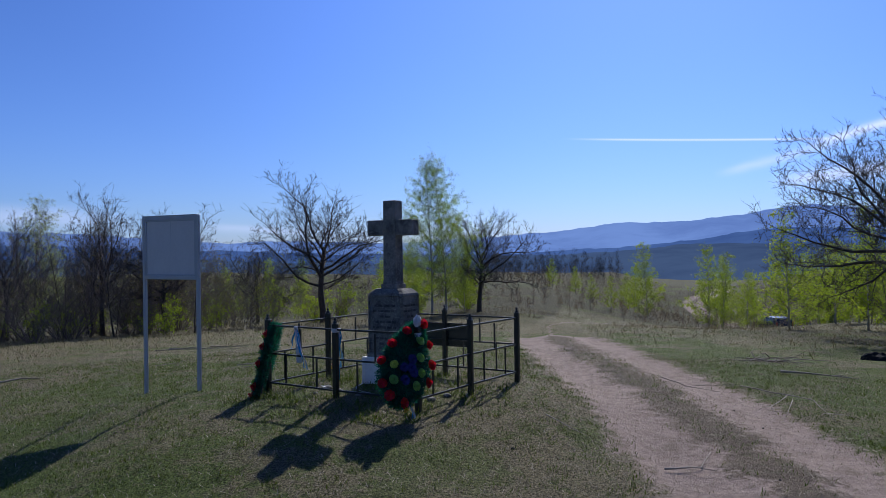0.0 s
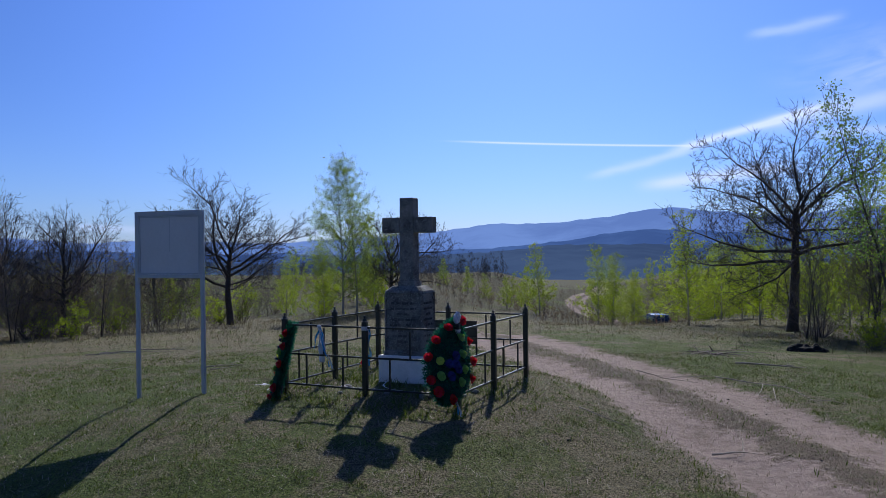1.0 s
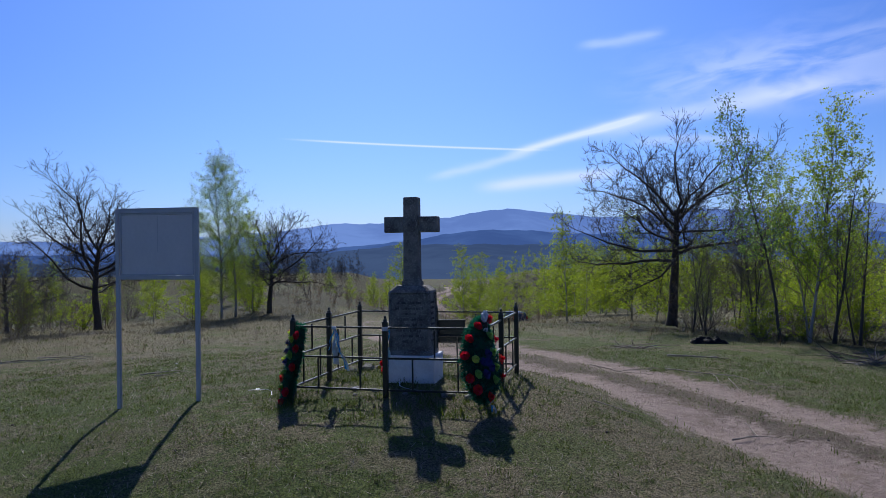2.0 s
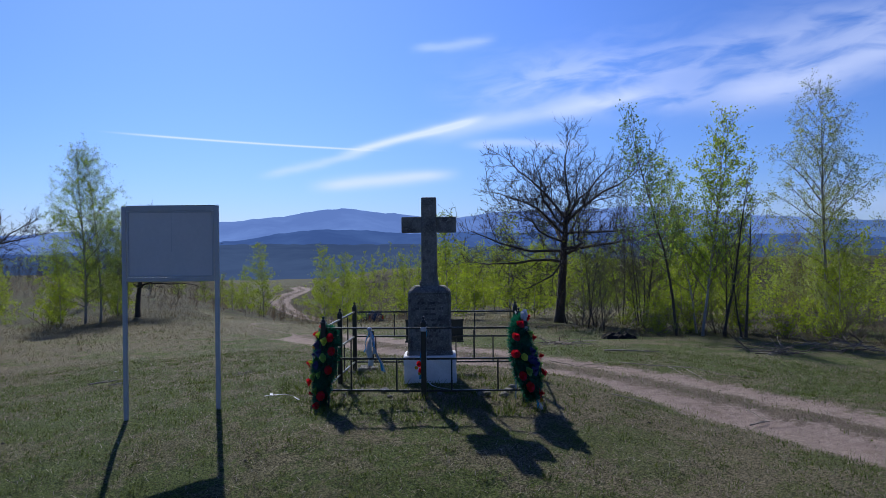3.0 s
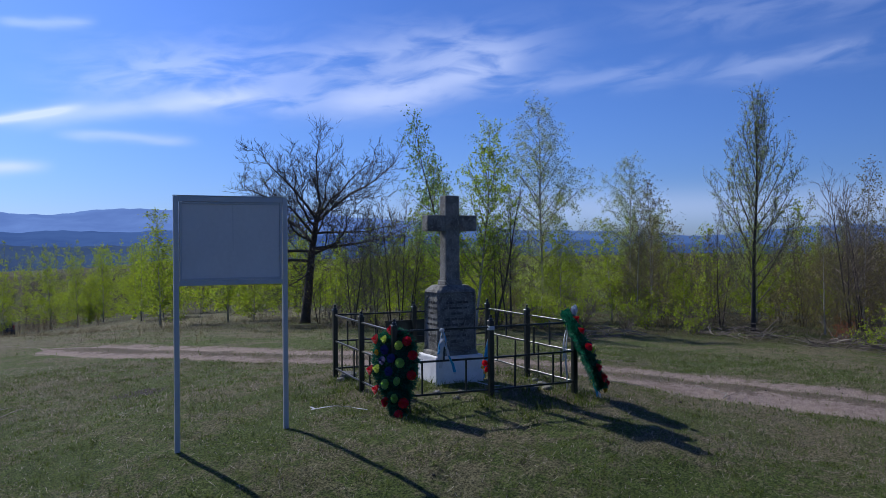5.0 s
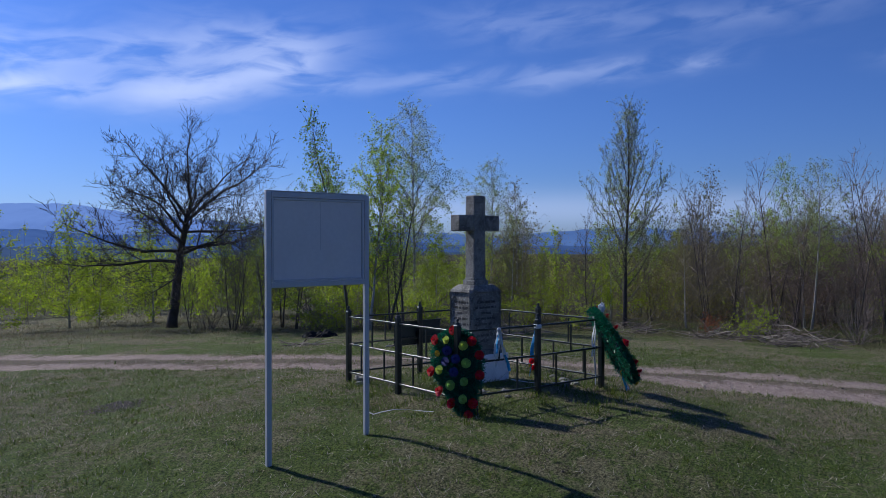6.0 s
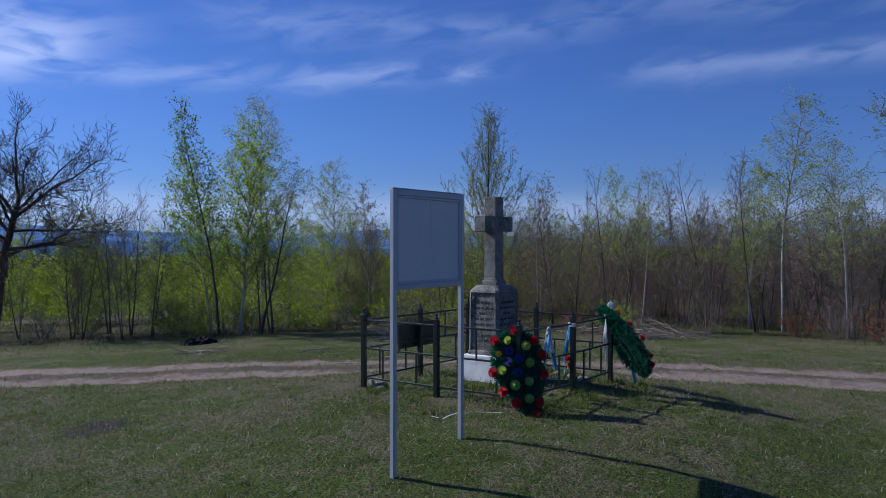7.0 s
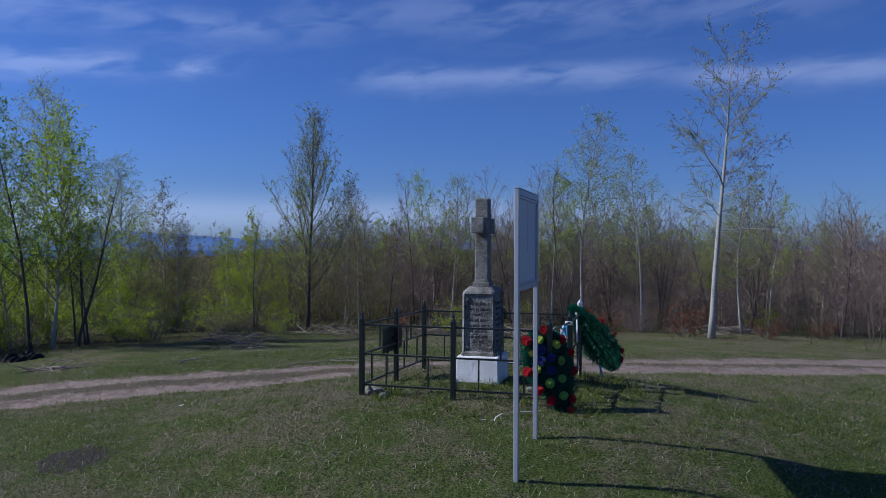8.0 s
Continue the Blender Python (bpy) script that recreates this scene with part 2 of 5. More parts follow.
def ground_material():
    m = bpy.data.materials.new("meadow_and_track")
    m.use_nodes = True
    N = Nodes(m.node_tree)
    co = N.add("ShaderNodeTexCoord").outputs["Object"]
    road = N.add("ShaderNodeAttribute", attribute_name="road").outputs["Fac"]
    dry = N.add("ShaderNodeAttribute", attribute_name="dry").outputs["Fac"]
    wood = N.add("ShaderNodeAttribute", attribute_name="wood").outputs["Fac"]
    lush = N.add("ShaderNodeAttribute", attribute_name="lush").outputs["Fac"]
    big, mid, small, tiny = N.noise(0.30, 5.0, co), N.noise(1.7, 6.0, co, 0.65), N.noise(9.0, 6.0, co, 0.72), N.noise(46.0, 5.0, co, 0.75)
    long_a = N.noise(22.0, 6.0, N.add("ShaderNodeMapping", {0: co, 2: (0.0, 0.0, 0.7), 3: (1.0, 4.5, 1.0)}).outputs[0], 0.75)
    long_b = N.noise(22.0, 6.0, N.add("ShaderNodeMapping", {0: co, 2: (0.0, 0.0, -0.6), 3: (4.5, 1.0, 1.0)}).outputs[0], 0.75)
    thatch = N.math("MAXIMUM", N.ramp(long_a, 0.53, 0.66), N.ramp(long_b, 0.53, 0.66))
    green = N.mix(N.ramp(tiny, 0.38, 0.62), (0.024, 0.044, 0.008), (0.132, 0.180, 0.036))
    tan = N.mix(N.ramp(tiny, 0.38, 0.62), (0.050, 0.045, 0.025), (0.275, 0.238, 0.140))
    brown = N.mix(N.ramp(small, 0.3, 0.7), (0.030, 0.028, 0.012), (0.080, 0.070, 0.030))
    brown = N.mix(N.ramp(big, 0.50, 0.66), brown, N.mix(tiny, (0.045, 0.06, 0.012), (0.10, 0.115, 0.03)))
    patch = N.math("ADD", N.math("MULTIPLY", N.noise(0.8, 6.0, co, 0.68), 0.6), N.math("MULTIPLY", small, 0.4))
    f = N.math("ADD", N.math("MULTIPLY_ADD", N.ramp(patch, 0.44, 0.56), 1.05, -0.12), N.math("MULTIPLY_ADD", dry, 0.9, N.math("MULTIPLY_ADD", big, 1.7, -0.85)), clamp=True)
    grass = N.mix(f, green, tan)
    grass = N.mix(N.math("MULTIPLY", thatch, N.math("MULTIPLY_ADD", lush, -0.48, 0.55)), grass, (0.29, 0.25, 0.135))
    grass = N.mix(N.math("MULTIPLY", N.ramp(small, 0.42, 0.26), 0.7), grass, (0.022, 0.022, 0.014))
    grass = N.mix(wood, grass, brown)
    soil = N.add("ShaderNodeAttribute", attribute_name="soil").outputs["Fac"]
    grass = N.mix(N.ramp(N.math("ADD", soil, N.math("MULTIPLY", N.math("SUBTRACT", small, 0.5), 1.3)), 0.35, 0.6), grass, N.mix(tiny, (0.035, 0.03, 0.027), (0.12, 0.105, 0.09)))
    wob = N.math("ADD", N.math("MULTIPLY", N.math("SUBTRACT", mid, 0.5), 1.1), N.math("MULTIPLY", N.math("SUBTRACT", small, 0.5), 0.9))
    wob = N.math("ADD", wob, N.math("MULTIPLY", N.math("SUBTRACT", tiny, 0.5), 0.5))
    d = N.math("ABSOLUTE", N.math("SUBTRACT", N.math("ABSOLUTE", road), 0.78))
    rut = N.ramp(N.math("ADD", d, wob), 0.60, 0.28)
    verge = N.ramp(N.math("ADD", N.math("ABSOLUTE", road), wob), 1.5, 0.9)
    dust = N.mix(N.ramp(small, 0.3, 0.75), (0.34, 0.262, 0.222), (0.20, 0.152, 0.125))
    dust = N.mix(N.ramp(N.noise(2.8, 5.0, co), 0.5, 0.75), dust, (0.20, 0.15, 0.115))
    dust = N.mix(N.math("MULTIPLY", N.ramp(tiny, 0.52, 0.70), 0.8), dust, (0.15, 0.118, 0.098))
    dust = N.mix(N.math("MULTIPLY", N.ramp(long_b, 0.52, 0.68), 0.5), dust, (0.42, 0.335, 0.285))
    col = N.mix(N.math("MULTIPLY", verge, N.math("MULTIPLY_ADD", small, 1.7, 0.0)), grass, (0.17, 0.13, 0.098))
    col = N.mix(rut, col, dust)
    h = N.math("ADD", N.math("MULTIPLY", small, 0.75), N.math("ADD", N.math("MULTIPLY", tiny, 0.38), mid))
    b = N.add("ShaderNodeBump", {"Strength": N.math("MULTIPLY_ADD", rut, -0.4, 0.9), "Distance": 0.15, "Height": h})
    p = N.add("ShaderNodeBsdfPrincipled", {"Base Color": col, "Roughness": 0.95, "Normal": b.outputs[0], "Specular IOR Level": 0.15})
    N.tree.links.new(p.outputs[0], N.add("ShaderNodeOutputMaterial").inputs[0])
    return m


def grass_material(name, a, b, through=(1.2, 1.15, 0.6)):
    m = bpy.data.materials.new(name)
    m.use_nodes = True
    N = Nodes(m.node_tree)
    r = N.add("ShaderNodeNewGeometry").outputs["Random Per Island"]
    col = N.mix(r, a, b)
    p = N.add("ShaderNodeBsdfPrincipled", {"Base Color": col, "Roughness": 0.7, "Specular IOR Level": 0.2})
    t = N.add("ShaderNodeBsdfTranslucent", {"Color": N.mix(1.0, col, through, "MULTIPLY")})
    s = N.add("ShaderNodeMixShader", {0: 0.28, 1: p.outputs[0], 2: t.outputs[0]})
    N.tree.links.new(s.outputs[0], N.add("ShaderNodeOutputMaterial").inputs[0])
    return m


M_GROUND = ground_material()
M_BLADE = grass_material("green_blades", (0.040, 0.076, 0.010), (0.155, 0.200, 0.040))
M_FRESH = grass_material("fresh_blades", (0.040, 0.070, 0.012), (0.16, 0.20, 0.045))
M_LITTER = grass_material("straw_litter", (0.24, 0.21, 0.155), (0.52, 0.46, 0.37), (1.0, 0.95, 0.85))
M_STRAW = grass_material("dry_blades", (0.10, 0.084, 0.045), (0.25, 0.215, 0.12), (1.0, 0.95, 0.8))


# ---- lie of the land ----
CX, CY = -0.62, 9.76
TRACK = [(4.0, -40.0), (3.6, -14.0), (3.1, 0.0), (2.88, 6.0), (2.8, 12.0), (2.95, 18.0), (3.1, 25.0), (4.6, 34.0), (17.0, 54.0), (30.0, 74.0), (33.0, 84.0), (29.5, 95.0), (32.0, 106.0), (39.0, 112.0), (42.0, 124.0)]


def smooth(a, b, x):
    t = np.clip((x - a) / (b - a), 0, 1)
    return t * t * (3 - 2 * t)


def dense(points, step=0.5):
    """The track's middle line, rounded."""
    p = np.array(points)
    for _ in range(4):
        q = np.empty((2 * len(p) - 2, 2))
        q[0::2], q[1::2] = p[:-1] * 0.75 + p[1:] * 0.25, p[:-1] * 0.25 + p[1:] * 0.75
        p = np.vstack([p[:1], q, p[-1:]])
    return p


LINE = dense(TRACK)


def road_distance(x, y):
    x, y = np.asarray(x, float), np.asarray(y, float)
    best, side = np.full(x.shape, 1e9), np.ones(x.shape)
    for (ax, ay), (bx, by) in zip(LINE[:-1], LINE[1:]):
        dx, dy = bx - ax, by - ay
        l2 = dx * dx + dy * dy
        if l2 < 1e-9:
            continue
        s = np.clip(((x - ax) * dx + (y - ay) * dy) / l2, 0, 1)
        px, py = x - ax - s * dx, y - ay - s * dy
        d = np.hypot(px, py)
        near = d < best
        best = np.where(near, d, best)
        side = np.where(near, np.sign(dx * py - dy * px), side)
    return best * np.where(side == 0, 1, side)


def lumps(x, y):
    return 0.022 * np.sin(1.3 * x + 0.7 * y) * np.sin(0.9 * y - 1.7 * x + 1.0) + 0.014 * np.sin(3.1 * x - 2.2 * y + 0.5) * np.sin(2.7 * y + 1.9 * x) + 0.008 * np.sin(7.3 * x + 3.3 * y) * np.sin(6.1 * y - 5.2 * x)


def height(x, y, track=True):
    x, y = np.asarray(x, float), np.asarray(y, float)
    d = np.hypot(x - CX, y - CY)
    az = np.degrees(np.arctan2(x - CX, y - CY))
    west = np.clip(0.5 - 0.7 * (x - CX) / np.maximum(d, 0.3), 0, 1)
    knoll = 0.03 - 0.055 * d + 0.17 * np.exp(-(d / (2.6 + 1.15 * west)) ** (4 + 4 * west))
    knoll = knoll - 0.16 * np.exp(-((x + 4.8) / 1.6) ** 2 - ((y - 7.7) / 1.5) ** 2)
    north = np.exp(-((az - 5.5) / 8.0) ** 2)
    slope = 0.066 * (1 - 0.82 * north)
    out = 0.03 - 0.055 * 20 - slope * (np.minimum(d, 110) - 20) - 0.030 * np.exp(-((az - 24) / 9.0) ** 2) * (np.minimum(d, 110) - 20)
    z = np.where(d < 20, knoll, out)
    flat = smooth(84, 97, az) * (1 - smooth(150, 175, az)) * smooth(22, 40, d)
    z = z * (1 - flat) + (-1.6 + 0.004 * np.minimum(d, 110)) * flat
    rim = np.interp(az, [-60, -15, -5, 13, 17, 21, 27, 40, 60, 86, 97, 150, 175], [-1.5, -1.5, -2.2, -2.2, -4.6, -4.8, -2.2, -0.9, -0.5, 0.0, 1.4, 1.4, -1.5])
    far = smooth(80, 110, d)
    z = z * (1 - far) + rim * far
    z = z - 55 * smooth(112, 520, d)
    z = z + lumps(x, y) * np.where(d < 60, 1, 0) + 0.25 * np.sin(0.13 * x + 1) * np.sin(0.11 * y) * smooth(18, 45, d)
    if track:
        r = np.abs(road_distance(x, y))
        z = z - 0.06 * np.exp(-((r - 0.78) / 0.36) ** 2)
    return z


def lushness(x, y):
    """Where the turf is freshest: 1 in the middle of the green patches."""
    return np.clip(0.62 * np.exp(-((x + 4.6) / 3.6) ** 2 - ((y - 11.6) / 5.6) ** 2) + 0.7 * np.exp(-((x + 4.4) / 2.6) ** 2 - ((y - 6.2) / 2.2) ** 2) + 0.5 * np.exp(-((x - 5.6) / 1.6) ** 2 - ((y - 12.0) / 7.0) ** 2), 0, 1)


def ground_at(x, y):
    return float(height(np.array([x]), np.array([y]))[0])


# ---- mesh helpers ----
def shade(me, on=True):
    me.polygons.foreach_set("use_smooth", [on] * len(me.polygons))


def mesh_ob(name, verts, faces, mat, parent=None, label="", smooth_on=False):
    me = bpy.data.meshes.new(name)
    me.from_pydata(verts, [], faces)
    me.materials.append(mat)
    if smooth_on:
        shade(me)
    ob = new(name, me)
    ob.parent = parent
    if label:
        tagged(ob, label)
    return ob


def part(name, bm, mat, parent=None, label="", smooth_on=False, at=None):
    me = bpy.data.meshes.new(name)
    bmesh.ops.recalc_face_normals(bm, faces=bm.faces)
    bm.to_mesh(me)
    bm.free()
    me.materials.append(mat)
    if smooth_on:
        shade(me)
    ob = new(name, me)
    ob.parent = parent
    if at is not None:
        ob.matrix_basis = at
    if label:
        tagged(ob, label)
    return ob


def empty(name, m, label, category, group="", kind=""):
    e = new(name)
    e.matrix_basis = m
    e.empty_display_size = 0.2
    return tagged(e, label, category, group, kind)


def block(sx, sy, sz, at=(0, 0, 0), bevel=0.0, bm=None, taper=1.0, seg=2):
    """A box whose bottom centre is at the given place."""
    bm = bm or bmesh.new()
    r = bmesh.ops.create_cube(bm, size=1.0, matrix=Matrix.Translation((at[0], at[1], at[2] + sz / 2)) @ Matrix.Diagonal((sx, sy, sz, 1)))
    vs = r["verts"]
    if taper != 1.0:
        for v in vs:
            if v.co.z > at[2] + sz / 2:
                v.co.x, v.co.y = at[0] + (v.co.x - at[0]) * taper, at[1] + (v.co.y - at[1]) * taper
    if bevel:
        es = list({e for v in vs for e in v.link_edges})
        bmesh.ops.bevel(bm, geom=es, offset=bevel, segments=seg, profile=0.5, affect="EDGES")
    return bm


def tube(path, radii, sides=6, cap=True):
    """Vertices and faces of a tapered tube along a path."""
    vs, fs = [], []
    n = len(path)
    up = Vector((0.31, 0.52, 0.8))
    for i, p in enumerate(path):
        p = Vector(p)
        d = Vector(path[min(i + 1, n - 1)]) - Vector(path[max(i - 1, 0)])
        if d.length < 1e-9:
            d = Vector((0, 0, 1))
        a = d.cross(up)
        if a.length < 1e-6:
            a = d.cross(Vector((1, 0, 0)))
        a.normalize()
        b = d.cross(a).normalized()
        for k in range(sides):
            t = 2 * math.pi * k / sides
            vs.append(p + (a * math.cos(t) + b * math.sin(t)) * radii[i])
    for i in range(n - 1):
        for k in range(sides):
            j = (k + 1) % sides
            fs.append((i * sides + k, i * sides + j, (i + 1) * sides + j, (i + 1) * sides + k))
    if cap and sides > 2:
        fs.append(tuple(range(sides - 1, -1, -1)))
        fs.append(tuple(range((n - 1) * sides, n * sides)))
    return vs, fs


class Heap:
    """Gathers many pieces into one mesh."""

    def __init__(self):
        self.v, self.f = [], []

    def add(self, vf):
        o = len(self.v)
        self.v.extend(vf[0])
        self.f.extend([tuple(i + o for i in f) for f in vf[1]])

    def out(self, name, mat, parent=None, label="", smooth_on=False):
        return mesh_ob(name, [tuple(v) for v in self.v], self.f, mat, parent, label, smooth_on)


# ---- the ground, one sheet to the horizon ----
def build_ground():
    n, a = 335, 3.4
    b = math.asinh(4700 / a)
    s = a * np.sinh(b * np.linspace(-1, 1, n))
    gx, gy = np.meshgrid(s + 0.5, s + 8.0)
    x, y = gx.ravel(), gy.ravel()
    z = height(x, y)
    i = np.arange(n - 1)
    q = (i[:, None] * n + i[None, :]).ravel()
    faces = np.stack([q, q + 1, q + n + 1, q + n], 1)
    me = bpy.data.meshes.new("ground")
    me.from_pydata(np.stack([x, y, z], 1).tolist(), [], faces.tolist())
    me.materials.append(M_GROUND)
    shade(me)
    d = np.hypot(x - CX, y - CY)
    azim = np.degrees(np.arctan2(x - CX, y - CY))
    side = smooth(4.0, 9.5, np.hypot((x + 10.5) / 1.1, (y - 22) / 1.6) * -1 + 14)
    dry = np.clip(0.85 * smooth(11, 19, d + 3 * np.sin(0.6 * x) * np.sin(0.5 * y)) * (1 - 0.35 * smooth(3, 8, x) * (1 - smooth(26, 40, d))) + 0.5 * side, 0, 1)
    dry = dry + 0.45 * np.exp(-(d / 3.2) ** 2) - 0.85 * lushness(x, y) + 0.38 * np.exp(-((x - 0.6) / 3.4) ** 2 - ((y - 5.8) / 4.0) ** 2)
    wood = np.maximum(smooth(9.5, 14.0, x + 0.12 * (y - 8)) * (1 - smooth(26, 34, y)), np.where((azim > 11) | (azim < -4), smooth(34, 46, d), 0.92 * smooth(19, 30, d)))
    rd = road_distance(x, y)
    rd = rd + np.where(rd < 0, -4.0, 4.0) * smooth(22.5, 25.5, y) * (1 - smooth(80, 86, y))
    for name, values in (("road", rd), ("dry", dry), ("wood", wood), ("lush", lushness(x, y)), ("soil", np.clip(1.15 - np.hypot((x + 1.58) / 0.62, (y - 14.1) / 0.5), 0, 1))):
        me.attributes.new(name, "FLOAT", "POINT").data.foreach_set("value", values.astype(np.float32))
    return tagged(new("ground", me), "spring meadow with short grass, dry straw and a rutted dirt track", "ground", kind="structure")


build_ground()

# ---- far hills: blue air haze painted into glowing colours ----
M_FAR_HAZE = haze_glow_material("far_mountains_haze", (0.165, 0.27, 0.60), 1.0, 0.004)
M_MIDHILL_HAZE = haze_glow_material("wooded_hills_haze", (0.066, 0.125, 0.32), 1.0, 0.006)
M_NEARHILL_HAZE = haze_glow_material("foothills", (0.056, 0.092, 0.185), 1.0, 0.008)
FAR_CREST = [(-60, 1.0), (-40, 1.3), (-28, 1.5), (-20, 0.9), (-14, 0.6), (0, 0.5), (6, 1.0), (11.6, 1.5), (17, 1.7), (23.7, 2.5), (28.4, 2.2), (31.1, 1.8), (36, 2.2), (45.7, 2.5), (52, 1.8), (60, 1.1), (68, 0.7), (76, 0.4), (82, 0.85), (86, 1.05), (92, 0.45), (105, 0.3), (130, 0.5), (170, 0.8)]
MID_CREST = [(-60, 0.2), (-30, 0.6), (-13, -0.1), (0, -0.4), (9, -0.3), (16, 0.3), (24, 1.2), (30, 0.7), (40, 0.9), (52, 0.5), (66, 0.1), (78, -0.3), (100, -0.4), (170, 0.0)]
NEAR_CREST = [(-60, -0.6), (-20, -0.4), (-4, -1.0), (10, -0.4), (20, 0.2), (30, -0.1), (45, -0.2), (60, -0.6), (80, -0.9), (120, -0.8), (170, -0.6)]


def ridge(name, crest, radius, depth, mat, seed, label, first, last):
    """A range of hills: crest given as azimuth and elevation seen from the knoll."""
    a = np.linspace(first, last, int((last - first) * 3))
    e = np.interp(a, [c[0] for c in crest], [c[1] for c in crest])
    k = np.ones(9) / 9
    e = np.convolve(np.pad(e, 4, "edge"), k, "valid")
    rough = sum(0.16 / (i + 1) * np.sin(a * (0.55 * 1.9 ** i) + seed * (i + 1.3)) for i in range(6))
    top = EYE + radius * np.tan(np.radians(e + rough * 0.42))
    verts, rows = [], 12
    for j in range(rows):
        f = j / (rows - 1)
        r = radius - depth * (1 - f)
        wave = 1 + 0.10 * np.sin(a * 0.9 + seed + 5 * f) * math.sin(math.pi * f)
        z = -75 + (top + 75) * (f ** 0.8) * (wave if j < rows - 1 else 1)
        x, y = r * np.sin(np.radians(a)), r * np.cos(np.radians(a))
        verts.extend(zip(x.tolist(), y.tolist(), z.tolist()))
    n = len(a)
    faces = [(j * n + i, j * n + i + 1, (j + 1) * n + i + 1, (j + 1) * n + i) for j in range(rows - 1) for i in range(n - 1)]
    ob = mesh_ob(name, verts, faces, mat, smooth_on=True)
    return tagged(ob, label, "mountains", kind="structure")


# darker copies for the hills away from the sun, where haze is dimmer
M_FAR_HAZE_EAST = haze_glow_material("far_mountains_haze_away_from_sun", (0.095, 0.172, 0.39), 1.0, 0.004)
M_MID_HAZE_EAST = haze_glow_material("wooded_hills_haze_away_from_sun", (0.056, 0.104, 0.25), 1.0, 0.006)
M_NEAR_HAZE_EAST = haze_glow_material("foothills_haze_away_from_sun", (0.052, 0.082, 0.14), 1.0, 0.008)
for first, last, mats, where in ((-60, 56, (M_FAR_HAZE, M_MIDHILL_HAZE, M_NEARHILL_HAZE), "toward the sun"), (56, 170, (M_FAR_HAZE_EAST, M_MID_HAZE_EAST, M_NEAR_HAZE_EAST), "away from the sun")):
    ridge("backdrop_mountains", FAR_CREST, 4400, 900, mats[0], 0.7, "mountain range on the horizon, blue haze painted in its glow, " + where, first, last)
    ridge("backdrop_hills", MID_CREST, 3300, 700, mats[1], 2.1, "wooded hills before the mountains, dark blue haze painted in their glow, " + where, first, last)
    ridge("backdrop_foothills", NEAR_CREST, 2300, 900, mats[2], 4.0, "foothills across the valley, blue-green haze painted in their glow, " + where, first, last)

# ---- monument, in its own axes: x along the fence's front, y away from the front ----
TURN_U = -31.3
SITE = pose(CX, CY, 0, 0, 0, TURN_U)


def site(x, y, z=0.0, rz=0.0):
    return SITE @ pose(x, y, z, 0, 0, rz)


def site_ground(x, y):
    p = SITE @ Vector((x, y, 0))
    return ground_at(p.x, p.y)


def text_line(width, tall, rng):
    """One worn line of lettering as short dark bars, in the plane y = 0."""
    h = Heap()
    x = -width / 2
    while x < width / 2 - 0.01:
        word = min(rng.uniform(0.035, 0.085), width / 2 - x)
        n = max(1, int(word / 0.012))
        for k in range(n):
            lx, lh = x + word * k / n, tall * rng.uniform(0.85, 1.0)
            o = [(lx, -0.0022, 0), (lx + 0.0068, -0.0022, 0), (lx + 0.0068, -0.0022, lh), (lx, -0.0022, lh), (lx, 0.006, 0), (lx + 0.0068, 0.006, 0), (lx + 0.0068, 0.006, lh), (lx, 0.006, lh)]
            h.add((o, [(0, 1, 2, 3), (1, 5, 6, 2), (4, 0, 3, 7), (3, 2, 6, 7), (4, 5, 1, 0)]))
        x += word + 0.016
    return h


